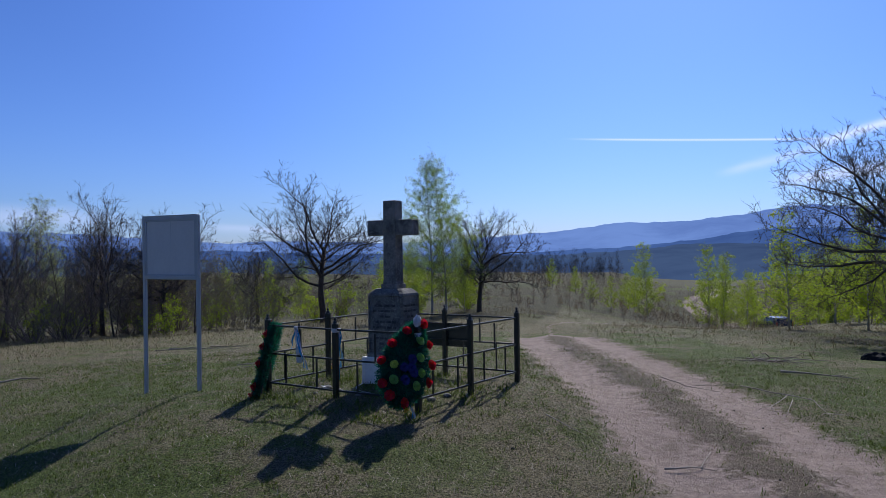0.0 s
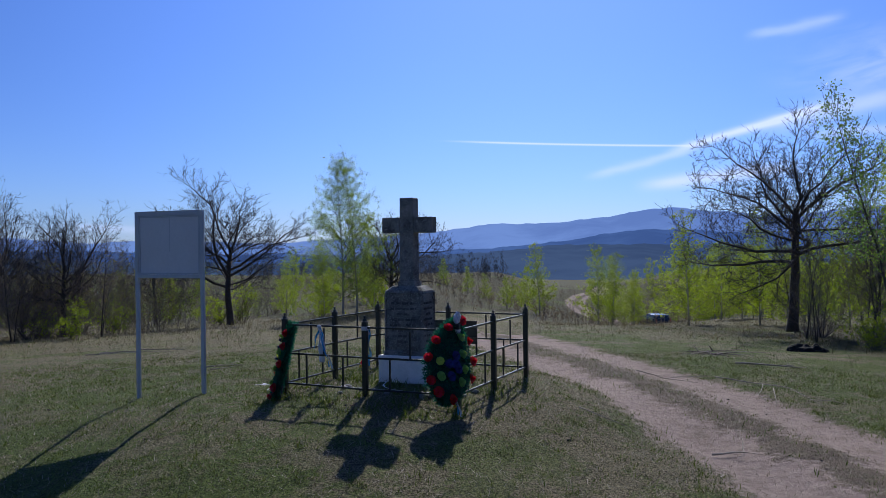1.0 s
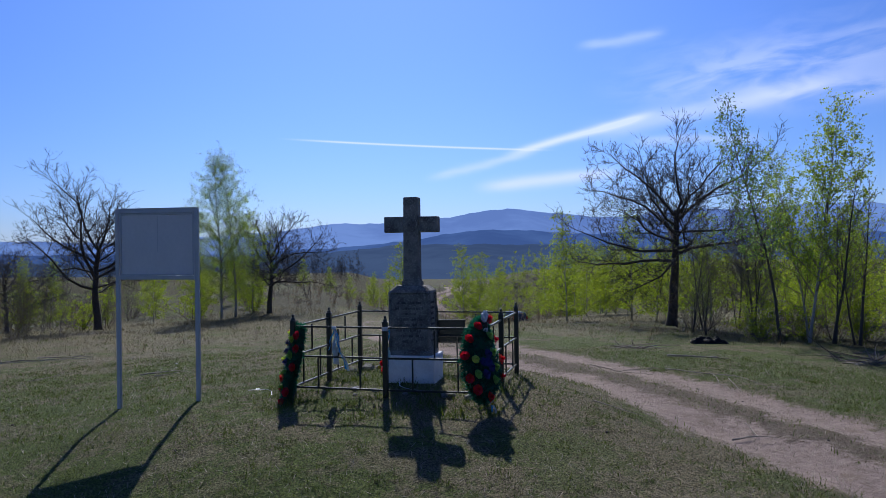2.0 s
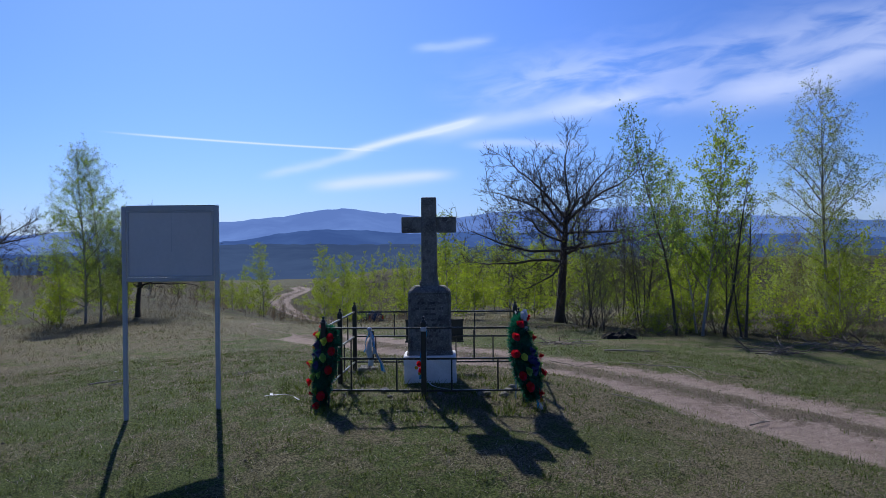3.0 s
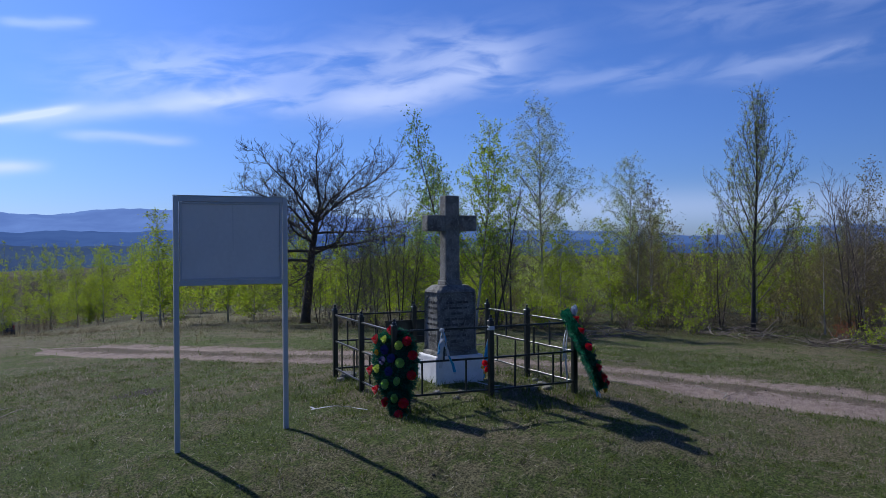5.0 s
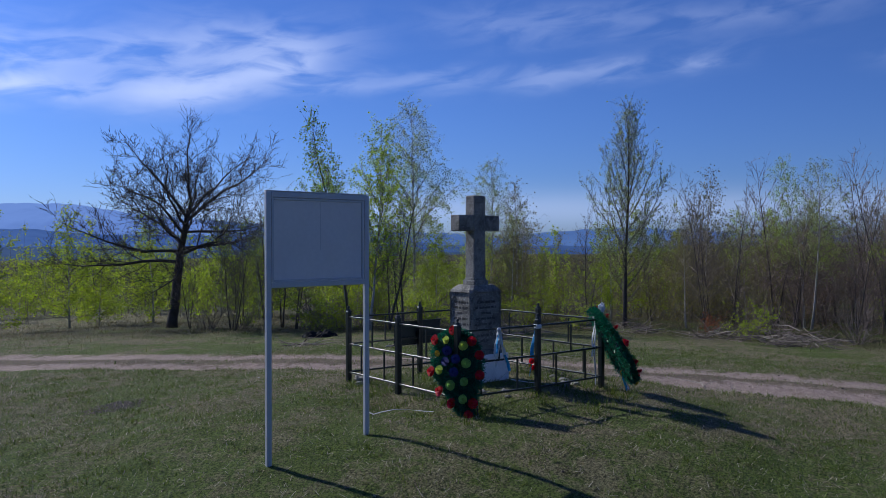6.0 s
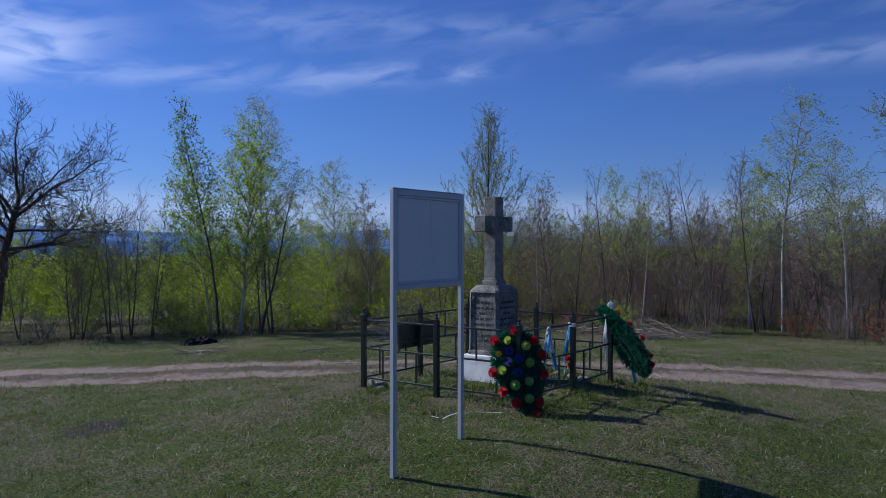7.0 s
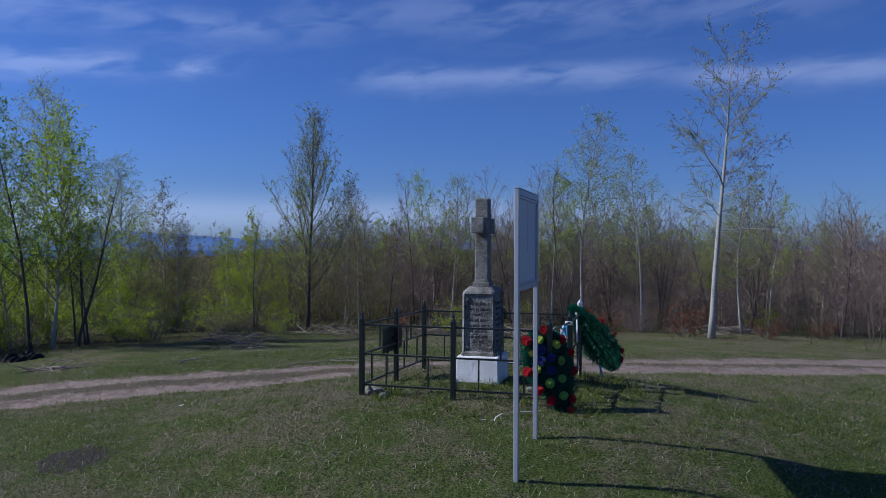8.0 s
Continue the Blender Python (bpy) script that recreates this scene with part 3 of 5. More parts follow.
def monument():
    root = empty("stone_memorial_cross", site(0.027, 0, 0), "weathered grey stone cross on an inscribed pedestal with whitewashed base", "memorial")
    bm = block(0.62, 0.51, 0.62, (0, 0, -0.12), 0.014, taper=0.985)
    bmesh.ops.subdivide_edges(bm, edges=[e for e in bm.edges if e.calc_length() > 0.3], cuts=5, use_grid_fill=True)
    for v in bm.verts:
        v.co += Vector((noise.noise(v.co * 7), noise.noise(v.co * 7 + Vector((5, 0, 0))), noise.noise(v.co * 7 + Vector((0, 9, 0))))) * 0.006
    part("base", bm, M_LIME, root, "whitewashed rough plaster base")
    # pedestal with chamfered corners, sloping shoulders and sunk text panels
    bm = bmesh.new()
    wx, wy, ch = 0.255, 0.20, 0.028

    def ring(sx, sy, c, z):
        return [bm.verts.new((x, y, z)) for x, y in ((-sx + c, -sy), (sx - c, -sy), (sx, -sy + c), (sx, sy - c), (sx - c, sy), (-sx + c, sy), (-sx, sy - c), (-sx, -sy + c))]

    levels = [ring(wx + 0.012, wy + 0.012, ch, 0.495), ring(wx + 0.010, wy + 0.010, ch, 0.535), ring(wx, wy, ch, 0.545), ring(wx - 0.003, wy - 0.003, ch, 1.225), ring(wx - 0.012, wy - 0.012, ch + 0.006, 1.252), ring(wx - 0.075, wy - 0.06, ch, 1.305)]
    side = []
    for a, b in zip(levels[:-1], levels[1:]):
        for k in range(8):
            f = bm.faces.new((a[k], a[(k + 1) % 8], b[(k + 1) % 8], b[k]))
            if a is levels[2] and k % 2 == 0:
                side.append(f)
    bm.faces.new(levels[-1])
    bm.faces.new(levels[0][::-1])
    bmesh.ops.inset_individual(bm, faces=side, thickness=0.035, depth=0.0)
    bmesh.ops.inset_individual(bm, faces=side, thickness=0.010, depth=-0.020)
    part("pedestal", bm, M_STONE, root, "grey stone block with sunk panels")
    for rz, w, dist, seed in ((0, 0.36, wy, 3), (-90, 0.27, wx, 5), (90, 0.27, wx, 7), (180, 0.36, wy, 9)):
        trng = random.Random(seed)
        turn = pose(0, 0, 0, 0, 0, rz)
        for i, share in enumerate((0.9, 0.95, 0.45, 0.85, 1.0, 0.85, 0.8, 0.5)):
            t = text_line(w * share, 0.028, trng).out("inscription_line", M_LETTER, root, "worn dark incised line of lettering")
            t.matrix_basis = turn @ pose(0, -dist + 0.0215, 1.095 - 0.064 * i)
        for sx in (-1, 1):
            for zz, dz in ((0.594, 1), (1.176, -1)):
                corner = Heap()
                x0 = sx * (w / 2 + 0.026)
                o = [(x0, -0.004, zz), (x0 - sx * 0.05, -0.004, zz), (x0, -0.004, zz + dz * 0.05), (x0, 0.01, zz), (x0 - sx * 0.05, 0.01, zz), (x0, 0.01, zz + dz * 0.05)]
                corner.add((o, [(0, 1, 2), (1, 4, 5, 2), (0, 3, 4, 1), (2, 5, 3, 0)]))
                corner.out("panel_corner", M_STONE, root).matrix_basis = turn @ pose(0, -dist + 0.0125, 0)
    # cross: plinth, shaft with chamfered arrises, arms
    bm = block(0.225, 0.205, 0.062, (0, 0, 1.300), 0.010)
    part("plinth", bm, M_STONE, root)
    bm = block(0.188, 0.165, 1.000, (0, 0, 1.352), 0.017, taper=0.955, seg=3)
    block(0.205, 0.182, 0.05, (0, 0, 1.352), 0.018, bm, 0.92)
    part("shaft", bm, M_STONE, root)
    for s in (-1, 1):
        part("arm", block(0.234, 0.150, 0.187, (s * 0.207, 0, 1.934), 0.011, seg=3), M_STONE, root)
    bm = bmesh.new()
    bmesh.ops.create_cone(bm, cap_ends=True, segments=24, radius1=0.062, radius2=0.05, depth=0.012, matrix=pose(0, -0.082, 2.027, 90))
    part("rosette", bm, M_STONE, root, "shallow round carving at the crossing")


monument()


# ---- fence: eight posts, three rails and short uprights to each span ----
SPAN = 1.07
POSTS = [(-1.10, -0.953), (-0.026, -1.045), (1.047, -1.051), (1.081, -0.023), (1.135, 1.054), (0.067, 1.101), (-0.993, 1.152), (-1.054, 0.087)]


def fence():
    root = empty("iron_fence", site(0, 0, 0), "low black painted iron fence around the stone cross", "fence")
    bm = block(0.056, 0.056, 1.185, (0, 0, -0.22), 0.007, seg=2)
    block(0.064, 0.064, 0.010, (0, 0, 0.963), 0.003, bm, seg=1)
    bmesh.ops.create_cone(bm, cap_ends=True, segments=12, radius1=0.026, radius2=0.020, depth=0.026, matrix=pose(0, 0, 0.985))
    bmesh.ops.create_cone(bm, cap_ends=True, segments=10, radius1=0.012, radius2=0.010, depth=0.014, matrix=pose(0, 0, 1.004))
    bmesh.ops.create_icosphere(bm, subdivisions=2, radius=0.0165, matrix=pose(0, 0, 1.021))
    post = part("post", bm, M_IRON, root)
    post.matrix_basis = pose(POSTS[0][0], POSTS[0][1], 0)
    for i, j in POSTS[1:]:
        p = new("post", post.data)
        p.parent = root
        p.matrix_basis = pose(i, j, 0)
    length = SPAN - 0.056
    rail = block(length, 0.020, 0.020, (0, 0, -0.010), 0.003, seg=1)
    up = block(0.016, 0.016, 0.292, (0, 0, 0.011), 0.0)
    low = block(0.016, 0.016, 0.318, (0, 0, 0.011), 0.0)
    meshes = {}
    for name, bm in (("rail", rail), ("upright", up), ("short_upright", low)):
        me = bpy.data.meshes.new(name)
        bm.to_mesh(me)
        bm.free()
        me.materials.append(M_IRON)
        meshes[name] = me
    for k in range(8):
        a, b = Vector((*POSTS[k], 0)), Vector((*POSTS[(k + 1) % 8], 0))
        m = Matrix.Translation((a + b) / 2) @ pose(0, 0, 0, 0, 0, math.degrees(math.atan2(b.y - a.y, b.x - a.x)))
        for name, z, xs in (("rail", 0.905, (0,)), ("rail", 0.580, (0,)), ("rail", 0.240, (0,)), ("upright", 0.580, (0.0,)), ("short_upright", 0.240, (-0.24, 0.25))):
            for x in xs:
                o = new(name, meshes[name])
                o.parent = root
                o.matrix_basis = m @ pose(x, 0, z)


fence()
plate = empty("metal_plate", site(0.067, 1.101 + 0.048, 0.645), "dark green painted metal plate fixed to a fence post", "plate")
part("sheet", block(0.76, 0.006, 0.285, (0, 0, -0.1425), 0.002, seg=1), M_PLATE, plate)
part("frame", block(0.78, 0.012, 0.02, (0, -0.004, 0.1325), 0.002, block(0.78, 0.012, 0.02, (0, -0.004, -0.1525), 0.002, seg=1), seg=1), M_IRON, plate)
part("bracket", block(0.06, 0.03, 0.05, (0, -0.010, -0.02), 0.002, seg=1), M_IRON, plate)


# ---- information board on two posts ----
def board():
    x0, y0, x1, y1 = -3.875, 10.60, -3.03, 10.085
    mid, ang = ((x0 + x1) / 2, (y0 + y1) / 2), math.degrees(math.atan2(y1 - y0, x1 - x0))
    w = math.hypot(x1 - x0, y1 - y0)
    root = empty("information_board", pose(*mid, 0, 0, 0, ang), "empty grey information board in a steel frame on two posts", "sign board")
    for s in (-1, 1):
        part("leg", block(0.046, 0.038, 2.5, (s * w / 2, 0, -0.27), 0.004, seg=2), M_STEEL, root, "square grey steel post")
    part("top_rail", block(w - 0.048, 0.04, 0.05, (0, 0, 2.182), 0.004), M_STEEL, root)
    part("bottom_rail", block(w - 0.048, 0.04, 0.045, (0, 0, 1.425), 0.004), M_STEEL, root)
    part("cap", block(w + 0.05, 0.044, 0.006, (0, 0, 2.2335), 0.002, seg=1), M_STEEL, root, "thin welded top strip")
    part("panel", block(w - 0.10, 0.012, 0.672, (0, 0.004, 1.49), 0.002, seg=1), M_BOARD, root, "plain grey board, faintly stained")
    for s in (-1, 1):
        part("stile", block(0.022, 0.03, 0.708, (s * (w / 2 - 0.039), 0, 1.472), 0.003, seg=1), M_STEEL, root)
    part("stile", block(w - 0.104, 0.028, 0.02, (0, 0, 1.4715), 0.003, seg=1), M_STEEL, root)
    part("stile", block(w - 0.104, 0.028, 0.02, (0, 0, 2.161), 0.003, seg=1), M_STEEL, root)
    part("drip_mark", block(0.004, 0.002, 0.42, (0.01, -0.0035, 1.74)), M_STEEL, root, "thin dark vertical scratch")


board()


# ---- wreaths of artificial flowers ----
def flower_mesh(name, mat, r, petals, rings, rng):
    h = Heap()
    for ring in range(rings):
        f = 1 - ring / (rings + 0.4)
        n = max(4, round(petals * (0.55 + 0.45 * f)))
        for k in range(n):
            a = 2 * math.pi * (k + 0.5 * ring) / n + rng.uniform(-0.15, 0.15)
            lift = 0.25 + 0.95 * ring / rings
            w = r * 0.42 * f
            d, s = Vector((math.cos(a), 0, math.sin(a))), Vector((-math.sin(a), 0, math.cos(a)))
            out = Vector((0, -1, 0))
            base = out * r * 0.15 * ring
            p1 = base + d * r * f * 0.55 * math.cos(lift * 0.5) + out * r * 0.5 * math.sin(lift)
            p2 = base + d * r * f * math.cos(lift * 0.6) + out * r * 0.6 * math.sin(lift)
            h.add(([base - s * w * 0.3, base + s * w * 0.3, p1 + s * w, p2 + s * w * 0.5, p2 - s * w * 0.5, p1 - s * w], [(0, 1, 2, 5), (5, 2, 3, 4)]))
    me = bpy.data.meshes.new(name)
    me.from_pydata([tuple(v) for v in h.v], [], h.f)
    me.materials.append(mat)
    return me


_r = random.Random(4)
FLOWERS = {"r": ("red_flower", flower_mesh("red_flower", M_RED, 0.060, 9, 4, _r)), "l": ("lime_flower", flower_mesh("lime_flower", M_LIMEFLOWER, 0.053, 11, 5, _r)), "g": ("green_flower", flower_mesh("green_flower", M_GREENFLOWER, 0.055, 12, 4, _r)), "b": ("blue_flower", flower_mesh("blue_flower", M_BLUE, 0.056, 9, 4, _r)), "y": ("yellow_flower", flower_mesh("yellow_flower", M_YELLOW, 0.036, 9, 4, _r))}


def wreath(m, flowers, label, seed, profile, legs=0.0):
    """profile: height, half width and middle of the oval, from the bottom up."""
    rng = random.Random(seed)
    root = empty("memorial_wreath", m, label, "wreath", "wreaths at the fence")
    zs, hs, cs = zip(*profile)
    low, tall = zs[0], zs[-1]

    def half(z):
        return max(0.02, float(np.interp(z, zs, hs)))

    def middle(z):
        return float(np.interp(z, zs, cs))

    bm = bmesh.new()
    rings = []
    for z in np.linspace(low + 0.03, tall - 0.03, 14):
        ring = []
        for k in range(12):
            a = 2 * math.pi * k / 12
            w, y = half(z) * 0.8 * math.cos(a), (0.024 if math.sin(a) > 0 else 0.040) * math.sin(a)
            ring.append(bm.verts.new((middle(z) + w, y, z + rng.uniform(-0.006, 0.006))))
        rings.append(ring)
    for a, b in zip(rings[:-1], rings[1:]):
        for k in range(12):
            bm.faces.new((a[k], a[(k + 1) % 12], b[(k + 1) % 12], b[k]))
    bm.faces.new(rings[0][::-1])
    bm.faces.new(rings[-1])
    part("pad", bm, M_PAD, root, "dark green woven backing", True)
    h = Heap()
    for i in range(11500):
        z = rng.uniform(low, tall)
        w = half(z)
        x = rng.uniform(-1, 1) * w
        edge = abs(x) / w
        thick = 0.05 * math.sqrt(max(0.05, 1 - edge ** 2)) + 0.012
        y = rng.uniform(-thick, 0.036)
        d = Vector((x / w + rng.gauss(0, 0.6), rng.gauss(-0.5 if y < 0 else 0.5, 0.6), (z - low) / (tall - low) * 1.6 - 0.8 + rng.gauss(0, 0.6))).normalized()
        s = d.cross(Vector((rng.gauss(0, 1), rng.gauss(0, 1), rng.gauss(0, 1)))).normalized() * 0.0045
        l = rng.uniform(0.03, 0.062)
        p = Vector((middle(z) + x, y, z))
        h.add(([p - s, p + s, p + d * l], [(0, 1, 2)]))
    h.out("tinsel_greenery", M_TINSEL, root, "dense dark green tinsel needles")
    levels = np.linspace(low + 0.04, tall - 0.03, 10)
    outline = [(middle(z) + half(z) * 0.8, 0.03, z) for z in levels] + [(middle(z) - half(z) * 0.8, 0.03, z) for z in levels[::-1]]
    f = Heap()
    f.add(tube(outline + outline[:1], [0.010] * 21, 5))
    f.add(tube([(middle(low), 0.035, low - 0.02), (middle(tall), 0.035, tall)], [0.012, 0.012], 5))
    f.out("wire_hoop", M_IRON, root, "dark wire hoop and stake")
    for s in (-1, 1) if legs else ():
        g = Heap()
        g.add(tube([(middle(0.1) + s * 0.08, 0.03, 0.30), (middle(low) + s * 0.11, 0.06, low - legs)], [0.008, 0.008], 5))
        g.out("leg", M_IRON, root)
    for kind, x, z in flowers:
        name, me = FLOWERS[kind]
        o = new(name, me)
        o.parent = root
        r = (x - middle(z)) / half(z)
        y = -0.046 * math.sqrt(max(0.1, 1 - min(1, abs(r)) ** 2)) - 0.026
        k = rng.uniform(0.82, 0.98)
        o.matrix_basis = pose(x, y, z, rng.uniform(-20, 20), rng.uniform(0, 360), 30 * max(-1.2, min(1.2, r))) @ Matrix.Diagonal((k, k, k, 1))
    return root


LEAN_W = 13
WREATH_W = [("r", -0.02, 0.87), ("r", -0.21, 0.77), ("r", 0.18, 0.77), ("r", 0.265, 0.635), ("r", 0.28, 0.44), ("r", -0.225, 0.45), ("r", -0.12, 0.26), ("r", 0.01, 0.15), ("r", 0.23, 0.16), ("r", 0.20, 0.045), ("l", -0.08, 0.77), ("l", 0.10, 0.72), ("l", -0.135, 0.47), ("y", -0.17, 0.635), ("g", 0.14, 0.55), ("g", 0.135, 0.365), ("g", -0.005, 0.325), ("g", 0.135, 0.195), ("b", -0.065, 0.665), ("b", 0.03, 0.585), ("b", -0.077, 0.557), ("b", 0.02, 0.455)]
WREATH_S = [("r", -0.135, 0.73), ("r", -0.255, 0.55), ("r", -0.32, 0.34), ("r", -0.26, 0.115), ("r", -0.165, 0.02), ("r", -0.005, -0.01), ("r", 0.136, 0.68), ("r", 0.21, 0.48), ("r", 0.205, 0.285), ("r", 0.017, 0.87), ("y", 0.03, -0.06), ("g", 0.02, 0.67), ("g", 0.062, 0.50), ("g", 0.11, 0.35), ("g", 0.083, 0.20), ("l", -0.194, 0.335), ("g", -0.166, 0.18), ("b", -0.02, 0.45), ("b", -0.088, 0.34), ("b", 0.028, 0.32), ("b", -0.05, 0.216), ("b", -0.01, 0.36)]
PROFILE_W = [(0.02, 0.05, 0.17), (0.10, 0.09, 0.14), (0.20, 0.14, 0.11), (0.42, 0.255, 0.04), (0.60, 0.27, 0.025), (0.74, 0.235, 0.0), (0.82, 0.18, -0.01), (0.88, 0.05, 0.0)]
PROFILE_S = [(-0.05, 0.04, -0.06), (0.02, 0.13, -0.06), (0.14, 0.235, -0.06), (0.32, 0.27, -0.055), (0.51, 0.24, -0.05), (0.72, 0.145, -0.04), (0.84, 0.07, -0.02), (0.90, 0.02, 0.0)]
gw = ground_at(-2.27, 9.42)
wreath(pose(-2.16, 9.555, gw - 0.035, 0, 0, -91) @ pose(0, 0, 0, -LEAN_W), WREATH_W, "green wreath with red, lime and blue cloth flowers", 11, PROFILE_W, 0.06)
gs = ground_at(-0.16, 8.10)
wreath(pose(-0.42, 7.97, gs + 0.17, 0, 0, 30.5) @ pose(0, 0, 0, -23) @ pose(0, 0, 0, 0, 25, 0), WREATH_S, "dark green wreath with red and green cloth flowers", 12, PROFILE_S)


# ---- trees ----
def leaf_mesh(points, sizes, rng):
    """Small pointed leaves, hanging and turned at random."""
    n = len(points)
    a = rng.normal(0, 1, (n, 3)) * (1, 1, 0.8) - (0, 0, 0.5)
    a /= np.linalg.norm(a, axis=1)[:, None]
    b = np.cross(a, rng.normal(0, 1, (n, 3)))
    b /= np.maximum(np.linalg.norm(b, axis=1), 1e-6)[:, None]
    s = sizes[:, None]
    v = np.stack([points - b * s * 0.42, points + b * s * 0.42, points + a * s], 1)
    return v.reshape(-1, 3), np.arange(3 * n).reshape(-1, 3)


def cone_mesh(start, end, radius):
    """Three-sided tapering twigs."""
    n = len(start)
    d = end - start
    a = np.cross(d, (0.31, 0.52, 0.8))
    a /= np.maximum(np.linalg.norm(a, axis=1), 1e-9)[:, None]
    b = np.cross(d, a)
    b /= np.maximum(np.linalg.norm(b, axis=1), 1e-9)[:, None]
    r = radius[:, None]
    v = np.stack([start + a * r, start + (-0.5 * a + 0.866 * b) * r, start + (-0.5 * a - 0.866 * b) * r, end], 1).reshape(-1, 3)
    o = np.arange(n)[:, None] * 4
    return v, np.concatenate([o + (0, 1, 3), o + (1, 2, 3), o + (2, 0, 3)])


def array_mesh(name, verts, faces, mat, parent=None):
    me = bpy.data.meshes.new(name)
    me.from_pydata(verts.tolist(), [], faces.tolist())
    me.materials.append(mat)
    ob = new(name, me)
    ob.parent = parent
    return ob


class Tree:
    """Grows a branching skeleton, then fine twigs and leaves along it."""

    def __init__(self, seed, spec):
        self.rng, self.spec = random.Random(seed), spec
        self.nprng = np.random.RandomState(seed)
        self.wood, self.branches, self.limbs, self.rows = Heap(), Heap(), [], []
        for k in range(spec.get("stems", 1)):
            a = self.rng.uniform(0, 6.28)
            spread = spec.get("spread", 0.0)
            lean = Vector(spec.get("lean", (0, 0, 1))) if k == 0 and "lean" in spec else Vector((math.cos(a) * spread, math.sin(a) * spread, 1))
            h = spec["h"] * (1 if k == 0 else self.rng.uniform(0.6, 0.95))
            o = Vector((0, 0, -0.15)) + (Vector((math.cos(a), math.sin(a), 0)) * spec["r"] * 2.0 * min(k, 1))
            self.branch(o, lean.normalized(), h, spec["r"] * (1 if k == 0 else 0.75), 0)
        self.finish()

    def branch(self, p, d, length, r, level):
        S, rng = self.spec, self.rng
        n = ((7, 4, 2, 2) if S.get("cheap") else (10, 7, 4, 3))[min(level, 3)]
        pts, rad = [p.copy()], [r * (1.3 if level == 0 else 1)]
        wob, up = S["wob"][level], S["up"][level]
        step = length / n
        dirs = [d]
        for i in range(n):
            f = (i + 1) / n
            d = (d + Vector((rng.gauss(0, wob), rng.gauss(0, wob), rng.gauss(0, wob))) + Vector((0, 0, up - S.get("droop", 0.0) * f * (level > 0)))).normalized()
            p = p + d * step
            pts.append(p.copy())
            dirs.append(d)
            rad.append(max(S["tip"], r * (1 - f) ** 0.8 if not (level == 0 and S.get("fork")) else r * (1 - 0.55 * f)))
        sides = (8, 5, 3, 3)[min(level, 3)]
        if level == 1 and S.get("limbparts"):
            limb = Heap()
            limb.add(tube(pts, rad, sides, False))
            self.limbs.append(limb)
        else:
            (self.wood if level == 0 else self.branches).add(tube(pts, rad, sides, level == 0))
        if level >= S.get("twigfrom", 1):
            for _ in range(max(1, int(length * S["twigs"] * rng.uniform(0.75, 1.25)))):
                t = n * (0.12 + 0.88 * rng.random()) * 0.999
                i = int(t)
                q = pts[i].lerp(pts[i + 1], t - i)
                self.rows.append((*q, *dirs[i + 1]))
        if level == S["levels"] - 1:
            return
        kids = S["kids"][level]
        kids = max(1, int(round(kids * (min(1.0, length / S["ref"][level]) if level else 1) * rng.uniform(0.85, 1.15))))
        start = S["start"][level]
        turn = rng.uniform(0, 6.28)
        for k in range(kids):
            f = start + (1 - start) * ((k + rng.uniform(0.2, 0.8)) / kids)
            t = min(f * n, n - 0.001)
            i = int(t)
            q = pts[i].lerp(pts[i + 1], t - i)
            base = dirs[i + 1]
            turn += 2.4 + rng.uniform(-0.5, 0.5)
            a = base.cross(Vector((0.2, 0.3, 0.9)))
            if a.length < 1e-3:
                a = base.cross(Vector((1, 0, 0)))
            a.normalize()
            b = base.cross(a).normalized()
            sidev = a * math.cos(turn) + b * math.sin(turn)
            lo, hi = S["ang"][level]
            ang = radians((lo + (hi - lo) * (f - start) / (1 - start)) * rng.uniform(0.8, 1.2))
            nd = base * math.cos(ang) + sidev * math.sin(ang)
            prof = S["shape"](f) if level == 0 else (1.05 - 0.6 * f)
            ln = length * S["ratio"][level] * prof * rng.uniform(0.7, 1.25)
            rr = max(S["tip"], min(rad[i] * 0.72, ln * S["thin"][level]))
            self.branch(q, nd, ln, rr, level + 1)

    def finish(self):
        S, R = self.spec, self.nprng
        rows = np.array(self.rows)
        p, d = rows[:, :3], rows[:, 3:]
        lo, hi = S["twiglen"]
        n = len(p)
        way = d * 0.7 + R.normal(0, S.get("loose", 0.55), (n, 3)) + (0, 0, S["hang"])
        way /= np.linalg.norm(way, axis=1)[:, None]
        length = lo + (hi - lo) * R.rand(n) ** 1.3
        starts, ends = [p], [p + way * length[:, None]]
        for _ in range(S.get("sub", 0)):
            f = 0.25 + 0.7 * R.rand(n)
            q = p + way * (length * f)[:, None]
            w = way * 0.8 + R.normal(0, 0.55, (n, 3)) + (0, 0, S["hang"] * 0.6)
            w /= np.linalg.norm(w, axis=1)[:, None]
            starts.append(q)
            ends.append(q + w * (length * (0.3 + 0.4 * R.rand(n)))[:, None])
        s, e = np.concatenate(starts), np.concatenate(ends)
        self.twig_v, self.twig_f = cone_mesh(s, e, np.full(len(s), S.get("twigr", 0.0045)) * (0.8 + 0.5 * R.rand(len(s))))
        self.leaf_v = None
        if S.get("leaves"):
            self.leaf_v, self.leaf_f = self.foliage(s, e, S["leaves"], S.get("leafkeep"))
        if S.get("second"):
            self.leaf2_v, self.leaf2_f = self.foliage(s, e, *S["second"])

    def foliage(self, s, e, count, keep):
        S, R = self.spec, self.nprng
        k = R.randint(0, len(s), count * (1 if keep is None else 2))
        q = s[k] + (e[k] - s[k]) * R.rand(len(k))[:, None] ** 0.7 + R.normal(0, S.get("leafjit", 0.03), (len(k), 3))
        if keep:
            q = q[keep(q, R)]
        return leaf_mesh(q, S["leafsize"] * (0.6 + 0.65 * R.rand(len(q))), R)


